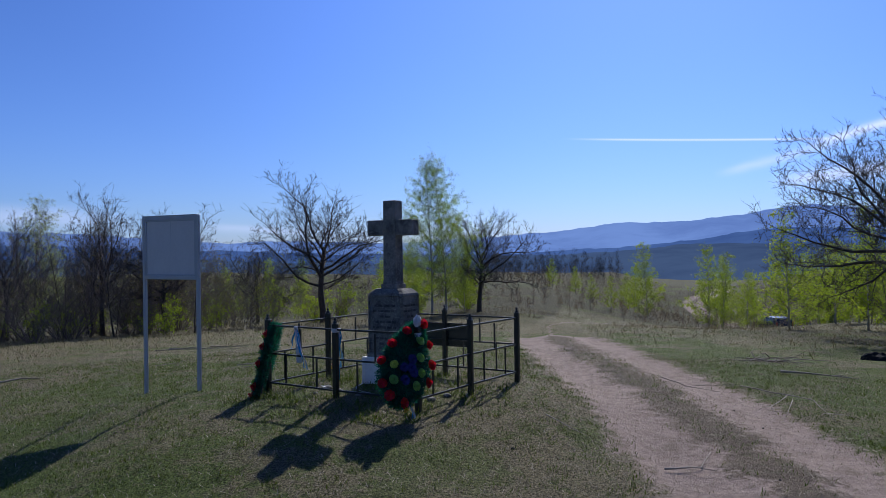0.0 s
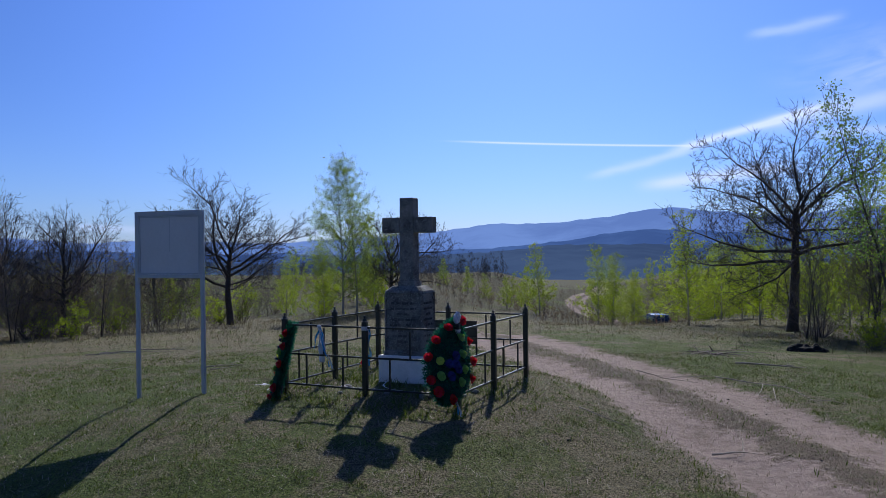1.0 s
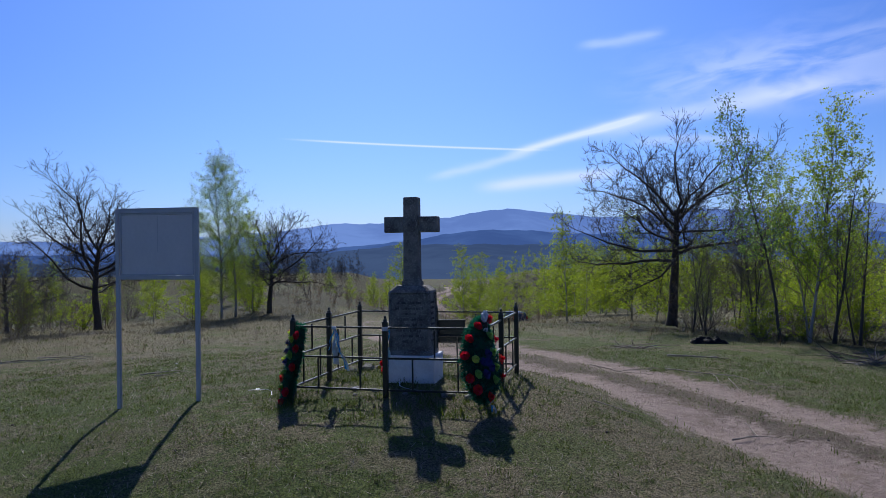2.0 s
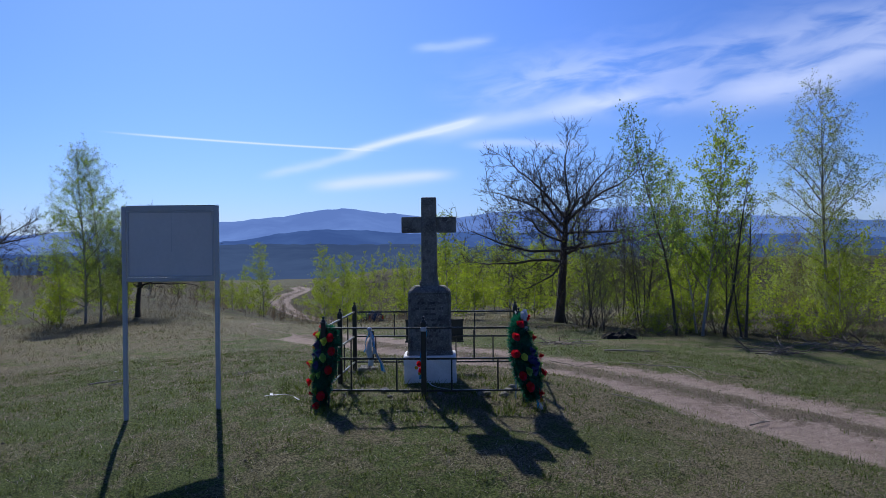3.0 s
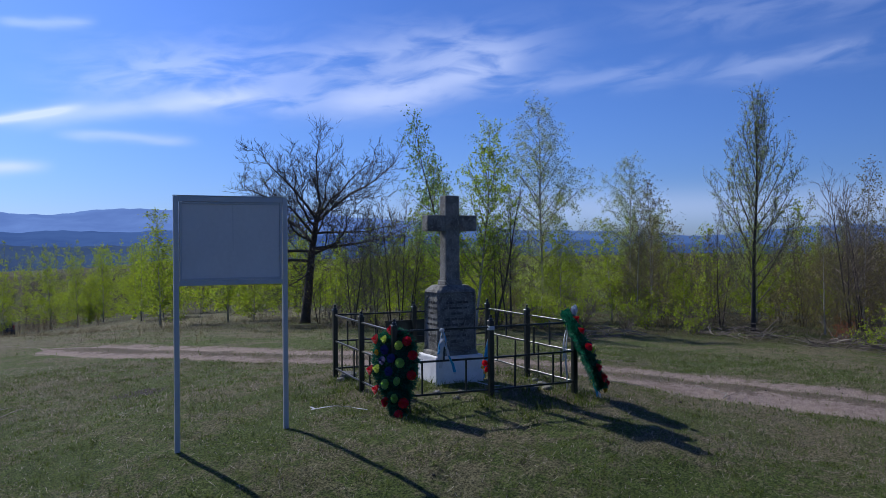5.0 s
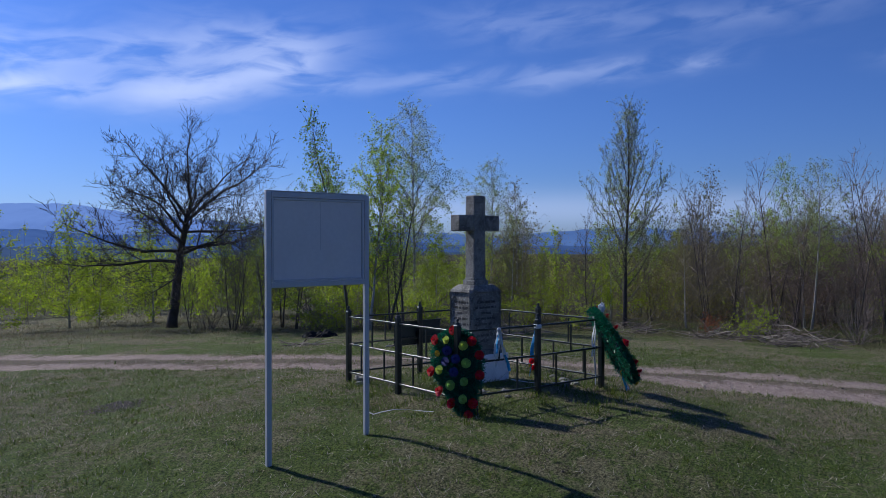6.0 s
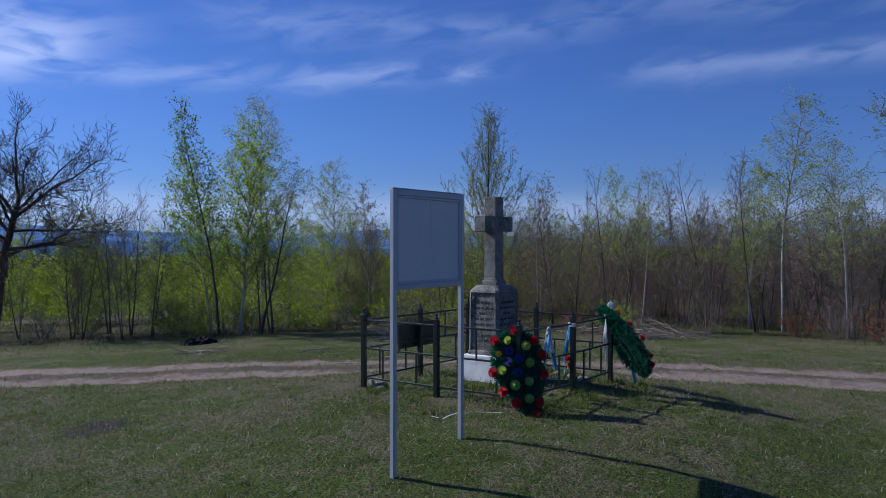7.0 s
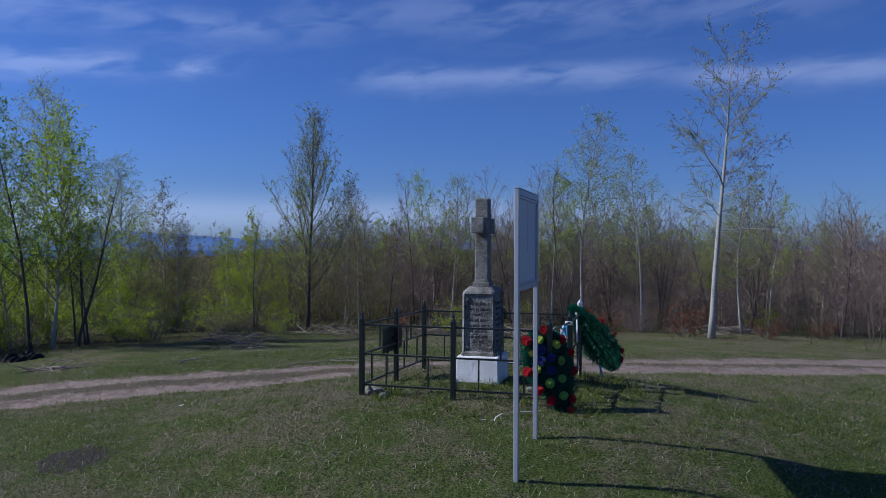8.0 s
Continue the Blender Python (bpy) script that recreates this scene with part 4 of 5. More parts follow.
# old orchard trees: short trunk, crooked wide limbs, upright spurs
OLD = dict(h=3.6, r=0.14, levels=4, fork=True, kids=(14, 13, 6), start=(0.45, 0.12, 0.15), ang=((94, 24), (54, 44), (48, 42)), ratio=(1.0, 0.44, 0.48), wob=(0.06, 0.20, 0.22, 0.2), up=(0.05, 0.045, 0.08, 0.10), ref=(1, 2.6, 1.2), thin=(0.016, 0.011, 0.009), tip=0.0055, shape=lambda f: 1.10 - 0.20 * f, limbparts=True, twigfrom=1, twigs=6.0, twiglen=(0.12, 0.50), hang=0.40, loose=0.5, sub=2, twigr=0.0062)
BIRCH = dict(h=8.0, r=0.060, levels=3, kids=(52, 7), start=(0.10, 0.12), ang=((68, 32), (42, 36)), ratio=(0.31, 0.42), wob=(0.025, 0.07, 0.12), up=(0.02, 0.08, 0.02), droop=0.14, ref=(1, 1.8), thin=(0.009, 0.007), tip=0.0045, shape=lambda f: 0.10 + 1.12 * (1 - f) ** 0.62 * min(1.0, 0.45 + 1.6 * f), twigs=5.5, twiglen=(0.18, 0.60), hang=-0.55, sub=1, twigr=0.0034, leaves=24000, leafsize=0.045, leafjit=0.06)
POPLAR = dict(h=7.0, r=0.07, levels=3, kids=(48, 10), start=(0.12, 0.12), ang=((46, 12), (34, 26)), ratio=(0.38, 0.38), wob=(0.02, 0.05, 0.08), up=(0.02, 0.08, 0.07), ref=(1, 2.0), thin=(0.009, 0.007), tip=0.0045, shape=lambda f: 0.08 + 0.98 * (1 - f) ** 0.65 * min(1.0, 0.6 + 1.2 * f), twigs=8.0, twiglen=(0.12, 0.45), hang=0.30, sub=2, loose=0.45, twigr=0.0046, leaves=11000, leafsize=0.042, leafjit=0.03)
ASPEN = dict(h=6.4, r=0.042, levels=3, kids=(26, 5), start=(0.28, 0.12), ang=((52, 30), (42, 36)), ratio=(0.30, 0.42), wob=(0.03, 0.07, 0.12), up=(0.02, 0.08, 0.05), ref=(1, 1.4), thin=(0.010, 0.008), tip=0.0045, shape=lambda f: 0.16 + 0.95 * (1 - f) ** 0.7, twigs=5.0, twiglen=(0.12, 0.42), hang=0.12, sub=1, twigr=0.0038, leaves=3600, leafsize=0.062, leafjit=0.06)
YOUNG = dict(h=6.0, r=0.04, levels=3, kids=(34, 5), start=(0.05, 0.1), ang=((62, 28), (40, 36)), ratio=(0.26, 0.42), wob=(0.03, 0.08, 0.12), up=(0.02, 0.07, 0.0), droop=0.1, ref=(1, 1.4), thin=(0.010, 0.008), tip=0.005, shape=lambda f: 0.10 + 1.12 * (1 - f) ** 0.75, cheap=True, twigs=4.5, twiglen=(0.15, 0.45), hang=-0.2, twigr=0.004, leaves=4200, leafsize=0.085, leafjit=0.08)
# woodland trees: bare, with fine dense twigs
WOOD = dict(h=6.0, r=0.038, levels=3, stems=2, spread=0.16, kids=(24, 6), start=(0.20, 0.12), ang=((58, 28), (44, 38)), ratio=(0.34, 0.44), wob=(0.035, 0.09, 0.13), up=(0.03, 0.07, 0.05), ref=(1, 1.8), thin=(0.009, 0.007), tip=0.005, shape=lambda f: 0.30 + 0.85 * (1 - f), cheap=True, twigs=4.2, twiglen=(0.15, 0.55), hang=0.25, sub=1, twigr=0.0055, leaves=420, leafsize=0.05)
BUSH = dict(h=1.8, r=0.018, levels=2, stems=8, spread=0.75, kids=(9,), start=(0.08,), ang=((50, 34),), ratio=(0.5,), wob=(0.11, 0.14), up=(0.03, 0.04), ref=(1,), thin=(0.010,), tip=0.004, shape=lambda f: 0.6 + 0.5 * (1 - f), cheap=True, twigfrom=0, twigs=4.0, twiglen=(0.10, 0.40), hang=0.2, sub=1, twigr=0.0036)


def make_tree(name, seed, spec, bark, twig, leaf, label, category="tree", group="", second=None):
    t = Tree(seed, spec)
    root = empty(name, Matrix.Identity(4), label, category, group)
    t.wood.out("trunk", bark, root, "", True)
    for limb in t.limbs:
        limb.out("limb", bark, root, "", True)
    if t.branches.f:
        tagged(t.branches.out("branchwork", twig, root), kind="stuff")
    tagged(array_mesh("twig_spray", t.twig_v, t.twig_f, twig, root), kind="stuff")
    if t.leaf_v is not None:
        tagged(array_mesh("crown", t.leaf_v, t.leaf_f, leaf, root), kind="stuff")
    if second:
        tagged(array_mesh("coloured_leaves", t.leaf2_v, t.leaf2_f, second[0], root), second[1], kind="stuff")
    root["used"] = 0
    return root


def plant(proto, x, y, scale=1.0, turn=0.0, wide=1.0, sink=0.0, label=""):
    m = pose(x, y, ground_at(x, y) - sink, 0, 0, turn) @ Matrix.Diagonal((scale * wide, scale * wide, scale, 1))
    if not proto["used"]:
        proto.matrix_basis = m
        proto["used"] = 1
        return tagged(proto, label)
    proto_scale = proto.scale.copy()
    proto.scale = (1, 1, 1)
    c = copy_thing(proto, m)
    proto.scale = proto_scale
    return tagged(c, label)


# single trees that stand out
budding = make_tree("bare_tree", 34, dict(OLD, h=4.4, r=0.17, kids=(17, 14, 8), start=(0.56, 0.10, 0.15), ang=((98, 22), (54, 44), (48, 42)), ratio=(0.84, 0.46, 0.46), up=(0.05, 0.03, 0.06, 0.09), leaves=900, leafsize=0.05, leafkeep=lambda q, R: R.rand(len(q)) < np.clip(1.3 - q[:, 2] / 4.0, 0.12, 1)), M_BARK, M_BARK, M_LEAFY, "old gnarled tree with first few yellow-green buds")
old = [make_tree("bare_tree", s, OLD, M_BARK, M_BARK, M_BUD, "old gnarled tree, leafless, with a spreading dark crown") for s in (21, 24)]
plant(budding, 13.5, 24.5, 0.97, 40, 1.12)
plant(old[0], -5.65, 38.4, 1.04, 0, 1.22)
plant(old[1], 1.7, 39.2, 0.80, 120, 1.15)
plant(old[1], -9.9, 43.5, 0.66, 200, 1.1)
birches = [make_tree("birch_tree", s, BIRCH, M_BIRCH, M_TWIG, m, "slender birch with a pale trunk and fresh small leaves", group="birches") for s, m in ((31, M_LEAF), (32, M_LEAFG), (33, M_LEAF))]
young = [make_tree("young_birch", s, YOUNG, M_BIRCH, M_TWIG, M_LEAFY, "young birch in bright yellow-green spring leaf", group="young birches") for s in (41, 42, 43)]
brown_birch = make_tree("birch_tree", 44, dict(YOUNG, h=5.6, kids=(44, 6), leaves=3200, leafsize=0.06, twigs=8, sub=1), M_BIRCH, M_TWIG, M_BUD, "birch with brown catkins above and green leaves below", group="birches")
aspen_a = make_tree("aspen_tree", 51, dict(ASPEN, lean=(-0.05, 0.11, 1), kids=(30, 5), ratio=(0.24, 0.4)), M_BARK, M_TWIG, M_LEAFD, "narrow leaning aspen with round dark green leaves", group="aspens")
aspen_b = make_tree("aspen_tree", 52, dict(ASPEN, h=6.3, lean=(0.06, -0.05, 1), kids=(34, 6), start=(0.20, 0.12), ratio=(0.32, 0.42), leaves=7200), M_BIRCH, M_TWIG, M_LEAF, "thin young aspen in fresh yellow-green leaf", group="aspens")
aspen_c = make_tree("aspen_tree", 53, dict(ASPEN, h=4.6, stems=2, spread=0.2, leaves=500, leafsize=0.055), M_BARK, M_TWIG, M_LEAF, "thin grey-stemmed aspen, almost bare", group="aspens")
CROWN_TOP = dict(BIRCH, wob=(0.055, 0.08, 0.12), h=7.2, r=0.052, kids=(34, 6), start=(0.34, 0.12), ratio=(0.26, 0.42), shape=lambda f: 0.08 + 1.25 * (1 - f) ** 0.65, leaves=8000, leafsize=0.048, cheap=True)
thin_birches = [make_tree("birch_tree", s, CROWN_TOP, M_BIRCH, M_TWIG, m, "thin woodland birch with a white trunk and leafy top", group="woodland birches") for s, m in ((35, M_LEAF), (36, M_LEAFG))]
poplar = make_tree("poplar_tree", 61, POPLAR, M_BARK, M_TWIG, M_LEAFG, "upright poplar just coming into bud")
for p, x, y, s, t in (
    (birches[0], -0.55, 38.3, 0.94, 0), (birches[2], 0.1, 38.7, 0.90, 90), (young[0], -1.4, 39.2, 0.6, 10), (young[1], 1.0, 40.0, 0.55, 50),
    (birches[1], 19.5, 17.9, 1.03, 30), (young[2], 18.2, 16.6, 0.62, 200), (aspen_a, 11.3, 16.85, 0.97, 0), (aspen_b, 11.85, 16.5, 0.97, 0), (aspen_b, 12.9, 17.6, 0.80, 130),
    (aspen_c, 12.1, 16.0, 1.0, 30), (aspen_c, 12.75, 15.8, 0.95, 160), (poplar, 16.7, 9.75, 1.0, 0), (birches[1], 24.3, 16.2, 0.84, 80), (brown_birch, 21.6, 14.4, 0.98, 0), (brown_birch, 23.5, 7.4, 1.08, 120), (brown_birch, 17.6, 7.9, 0.62, 220),
    (young[0], 27.0, 15.8, 0.78, 20), (young[2], 34.5, 19.6, 0.95, 60), (young[1], 32.2, 10.5, 0.92, 160), (young[2], 28.5, 12.0, 0.72, 60), (young[1], 15.6, 18.6, 0.6, 300), (young[0], 14.2, 17.4, 0.45, 90),
):
    plant(p, x, y, s, t)
BIG = dict(h=9.6, r=0.098, levels=4, kids=(24, 9, 4), start=(0.38, 0.2, 0.2), ang=((72, 46), (44, 38), (40, 36)), ratio=(0.29, 0.42, 0.5), wob=(0.012, 0.07, 0.12, 0.14), up=(0.03, 0.05, 0.03, 0.02), ref=(1, 2.0, 0.8), thin=(0.010, 0.008, 0.007), tip=0.005, shape=lambda f: 0.45 + 0.8 * (1 - f), limbparts=True, lean=(0.01, -0.02, 1), twigfrom=1, twigs=6.0, twiglen=(0.10, 0.34), hang=0.05, sub=1, twigr=0.0042, leaves=2600, leafsize=0.046, leafkeep=lambda q, R: (q[:, 1] > -0.7) | (q[:, 2] > 6.6), second=(1500, lambda q, R: (q[:, 1] < -0.7) & (q[:, 2] < 6.6) & (q[:, 2] > 3.6)))
big = make_tree("silver_birch", 72, BIG, M_BIRCH, M_TWIG, M_LEAFG, "tall white-barked birch with sparse new leaves", second=(M_PURPLELEAF, "reddish-purple young leaves"))
plant(big, 10.4, -0.95, 0.86, 0, 1.08)
rng = random.Random(77)

# young birches down the slope, singly and in groups
for k, (az_deg, r, s) in enumerate(((14.0, 66, 1.0), (13.2, 74, 0.7), (18.0, 64, 1.02), (18.9, 60, 0.9), (18.8, 68, 0.95), (20.4, 62, 0.7), (24.7, 62, 0.8), (24.2, 70, 1.0), (25.6, 58, 0.85), (20.6, 80, 0.9), (26.2, 64, 0.95), (27.5, 58, 0.8), (9.2, 78, 0.45), (10.4, 70, 0.4), (11.6, 62, 0.42), (7.6, 84, 0.5), (12.4, 90, 0.6))):
    x, y = r * math.sin(radians(az_deg)), r * math.cos(radians(az_deg))
    plant(young[k % 3], x, y, s, k * 67, 1.15)
for k in range(30):
    a, r = radians(rng.uniform(27, 62)), rng.uniform(32, 62)
    plant(young[k % 3], -2 + r * math.sin(a), 2 + r * math.cos(a), rng.uniform(0.5, 0.85), rng.uniform(0, 360), 1.2)

saplings = [make_tree("sapling", s, WOOD, M_BARK, t, M_BUD, "thin bare woodland trees growing in a clump", group="woodland saplings") for s, t in ((81, M_TWIG), (82, M_TWIG_RED), (83, M_TWIG))]
bushes = [make_tree("bush", s, BUSH, M_TWIG, t, M_BUD, "bare brown twiggy bush", "bush", "bare bushes") for s, t in ((91, M_TWIG), (92, M_TWIG_RED))]
leafy = make_tree("bush", 93, dict(BUSH, leaves=1500, leafsize=0.065), M_TWIG, M_TWIG, M_LEAFY, "low bush with bright new leaves", "bush", "leafy bushes")
rusty = make_tree("bush", 94, dict(BUSH, h=1.5, leaves=1000, leafsize=0.07), M_TWIG, M_TWIG, M_DRYLEAF, "low beech bush keeping its rusty dry leaves", "bush", "rusty bushes")
# the wood's edge along the track's far side
for k in range(44):
    x, y = rng.uniform(14.5, 34), rng.uniform(-22, 8)
    if x < 14.5 + 0.10 * abs(y - 5) + rng.uniform(0, 2):
        continue
    plant(saplings[k % 3], x, y, rng.uniform(0.55, 0.95), rng.uniform(0, 360))
for k in range(15):
    x, y = rng.uniform(18, 32), rng.uniform(8, 24)
    plant((saplings[k % 3], young[k % 3], brown_birch)[k % 3], x, y, rng.uniform(0.45, 0.7), rng.uniform(0, 360))
for k in range(16):
    x, y = rng.uniform(18, 34), rng.uniform(-20, 6)
    plant((thin_birches[k % 2] if k % 3 else young[k % 3]), x, y, rng.uniform(0.55, 0.85), rng.uniform(0, 360))
for k in range(30):
    y = rng.uniform(-18, 24)
    x = 12.6 + 0.06 * abs(y - 6) + abs(rng.gauss(0, 1.6))
    plant((bushes + [leafy])[k % 3], x, y, rng.uniform(0.4, 0.9), rng.uniform(0, 360))
# trees that break the wood's skyline
for p, x, y, s, t in (
    (thin_birches[1], 16.6, 0.05, 1.08, 0), (thin_birches[0], 17.4, 0.9, 0.80, 60), (saplings[1], 18.4, 0.0, 0.92, 30), (thin_birches[1], 14.4, -1.05, 0.84, 140), (saplings[0], 15.2, -1.6, 0.82, 210),
    (thin_birches[0], 22.2, 3.9, 0.86, 200), (saplings[1], 21.4, 5.0, 0.95, 80), (saplings[2], 21.0, 4.4, 0.8, 120), (saplings[1], 20.4, 1.1, 1.0, 150), (saplings[1], 19.1, 1.8, 0.95, 20), (saplings[0], 18.0, 2.9, 0.75, 70),
    (saplings[2], 18.5, 7.3, 0.8, 250), (thin_birches[1], 12.6, -3.6, 0.74, 30), (saplings[0], 14.6, -5.4, 0.88, 15), (saplings[2], 15.8, -6.6, 0.85, 300), (saplings[1], 17.0, -3.4, 0.85, 40), (saplings[0], 13.6, -8.4, 0.8, 100),
    (thin_birches[0], 17.2, -8.2, 0.75, 10), (saplings[1], 19.6, -9.6, 0.95, 10), (saplings[2], 16.2, -11.4, 0.9, 190), (saplings[0], 18.0, -1.8, 0.80, 222), (saplings[2], 16.0, -2.6, 0.72, 111), (saplings[1], 24.0, 1.6, 1.0, 75), (saplings[0], 23.0, -3.4, 1.0, 31),
):
    plant(p, x, y, s, t)
# brush and thin stems round the old tree
for k, (x, y, s) in enumerate(((12.6, 21.6, 0.62), (13.4, 20.2, 0.70), (11.6, 20.8, 0.55), (12.4, 19.2, 0.62), (14.6, 22.4, 0.70), (11.0, 19.4, 0.42), (12.86, 23.3, 0.5), (14.2, 21.2, 0.74))):
    plant(saplings[(0, 2)[k % 2]], x, y, s, k * 53)
for k, (x, y, s) in enumerate(((12.9, 22.6, 0.8), (12.0, 18.6, 0.7), (13.9, 19.0, 0.9), (11.2, 17.4, 0.6), (14.8, 14.4, 0.8), (15.6, 12.6, 0.7), (12.2, 21.0, 0.8), (13.2, 18.2, 0.7), (16.8, 15.2, 0.9), (18.0, 14.0, 0.9))):
    plant(leafy if k % 2 else bushes[0], x, y, s, k * 47)
for x, y, s in ((11.2, -0.6, 0.85), (13.2, 0.8, 0.6), (10.5, -2.9, 0.55), (14.8, 7.2, 0.5), (10.9, -5.2, 0.5)):
    plant(rusty, x, y, s, x * 77)
# thicket beyond the meadow's far side
for k in range(46):
    a, r = radians(rng.uniform(-36, -16.6)), rng.uniform(30.5, 39)
    plant((saplings[0], bushes[0], saplings[1], bushes[1], leafy)[k % 5], r * math.sin(a), r * math.cos(a), rng.uniform(0.8, 1.05) * (0.78, 1.5, 0.74, 1.6, 0.8)[k % 5], rng.uniform(0, 360))
for k in range(18):
    a, r = radians(rng.uniform(-18, 3)), rng.uniform(41, 56)
    plant((bushes[1], leafy, young[k % 3])[k % 3], r * math.sin(a), r * math.cos(a), rng.uniform(0.9, 1.4) * (0.5 if k % 3 == 2 else 1), rng.uniform(0, 360))
for p, x, y, s, t in ((old[0], -13.2, 31.5, 0.80, 60), (old[1], -11.0, 32.0, 0.78, 10), (old[0], -16.4, 30.5, 0.72, 200), (birches[1], -17.4, 35.5, 0.74, 60), (saplings[2], -14.6, 34.0, 0.95, 160), (leafy, -17.2, 31.0, 0.9, 0), (leafy, -9.6, 33.0, 0.8, 100)):
    plant(p, x, y, s, t)


def far_woods(name, sectors, label, leafmat, seed, count, leaves, tall, leafsize, twigs, wide, twigmat=M_TWIG, low=0.08):
    """Distant woodland: leaning stems, two orders of fine twigs and small leaves along them."""
    R = np.random.RandomState(seed)
    sec = np.array(sectors, float)[R.randint(0, len(sectors), count)]
    a = np.radians(sec[:, 0] + (sec[:, 1] - sec[:, 0]) * R.rand(count))
    r = sec[:, 2] + (sec[:, 3] - sec[:, 2]) * R.rand(count)
    x, y = CX + r * np.sin(a), CY + r * np.cos(a)
    z = height(x, y, False)
    h = tall[0] + (tall[1] - tall[0]) * R.rand(count) ** 1.2
    base = np.stack([x, y, z - 0.2], 1)
    tip = base + np.stack([R.normal(0, 0.08, count) * h, R.normal(0, 0.08, count) * h, h + 0.2], 1)
    bend = np.stack([R.normal(0, 0.12, count), R.normal(0, 0.12, count), np.zeros(count)], 1)
    mid = (base + tip) / 2 + bend
    v0, f0 = cone_mesh(base, mid + (mid - base) * 0.8, 0.004 + 0.003 * h)
    v1, f1 = cone_mesh(mid - (tip - mid) * 0.1, tip, 0.002 + 0.0018 * h)
    k = np.repeat(np.arange(count), twigs)
    n = len(k)
    f = low + (0.97 - low) * R.rand(n)
    q = np.where(f[:, None] < 0.5, base[k] + (mid - base)[k] * (2 * f)[:, None], mid[k] + (tip - mid)[k] * (2 * f - 1)[:, None])
    prof = wide * (1.06 - f) ** 0.7 * np.minimum(1.0, 0.35 + 1.6 * f) * np.minimum(1.0, h[k] / 4.0)
    b, l = R.rand(n) * 6.283, prof * (0.5 + 0.8 * R.rand(n))
    e = q + np.stack([np.cos(b) * l, np.sin(b) * l, l * (0.2 + 1.0 * R.rand(n))], 1)
    starts, ends, widths = [q], [e], [np.full(n, 0.0075)]
    for _ in range(2):
        s = q + (e - q) * (0.25 + 0.7 * R.rand(n))[:, None]
        starts.append(s)
        ends.append(s + (e - q) * 0.35 + R.normal(0, 0.16, (n, 3)) + (0, 0, 0.12))
        widths.append(np.full(n, 0.005))
    s, e, w = np.concatenate(starts), np.concatenate(ends), np.concatenate(widths)
    vt, ft = cone_mesh(s, e, w)
    root = empty(name, Matrix.Identity(4), label, "woodland", kind="stuff")
    tagged(array_mesh("stems", np.concatenate([v0, v1, vt]), np.concatenate([f0, f1 + len(v0), ft + len(v0) + len(v1)]), twigmat, root), kind="stuff")
    m = count * leaves
    k = R.randint(0, len(s), m)
    p = s[k] + (e[k] - s[k]) * R.rand(m)[:, None] + R.normal(0, 0.07, (m, 3))
    lv, lf = leaf_mesh(p, leafsize[0] + (leafsize[1] - leafsize[0]) * R.rand(m), R)
    tagged(array_mesh("leaf_clumps", lv, lf, leafmat, root), kind="stuff")


far_woods("near_woods", [(74, 90, 28, 52), (88, 102, 24, 44), (88, 104, 26, 58)], "olive woodland of thin trees just budding", M_BUD, 5, 420, 150, (2.0, 4.4), (0.04, 0.10), 22, 0.95)
far_woods("near_woods", [(100, 150, 20, 40), (100, 150, 24, 58)], "purple-brown woodland of thin bare trees", M_BROWNBUD, 25, 620, 80, (2.0, 4.8), (0.03, 0.08), 38, 1.3, M_TWIG_RED)
far_woods("far_woods", [(84, 152, 48, 106)], "distant olive-brown woodland coming into bud", M_BUD, 15, 560, 130, (3.0, 5.6), (0.07, 0.17), 14, 1.3)
far_woods("far_birch_woods", [(24, 40, 80, 112), (36, 82, 30, 62), (40, 86, 60, 108)], "distant birch wood in yellow-green spring leaf", M_LEAFY, 6, 720, 190, (2.2, 4.8), (0.055, 0.13), 11, 0.9)
far_woods("far_hedgerow", [(-60, -12, 42, 75), (-60, -4, 40, 60)], "distant bare hedgerow and scrub", M_LEAFG, 7, 460, 70, (1.6, 4.2), (0.04, 0.09), 24, 1.1)
far_woods("hedge_thicket", [(-33, -14, 22, 32)], "dense brown thicket of bare thorn bushes", M_BUD, 11, 110, 60, (1.4, 3.8), (0.03, 0.08), 28, 1.2)
far_woods("field_scrub", [(-2, 15, 90, 112), (0, 13, 36, 104), (12, 30, 40, 75), (14, 30, 76, 108)], "low brown scrub and dead stalks on the far field", M_BROWNBUD, 8, 760, 24, (0.4, 1.5), (0.03, 0.08), 12, 0.6)
far_woods("field_hedge", [(-5, 14, 104, 111)], "dark line of bare bushes along the field's crest", M_BARK, 9, 210, 150, (1.4, 3.8), (0.04, 0.10), 16, 1.3, M_BARK)


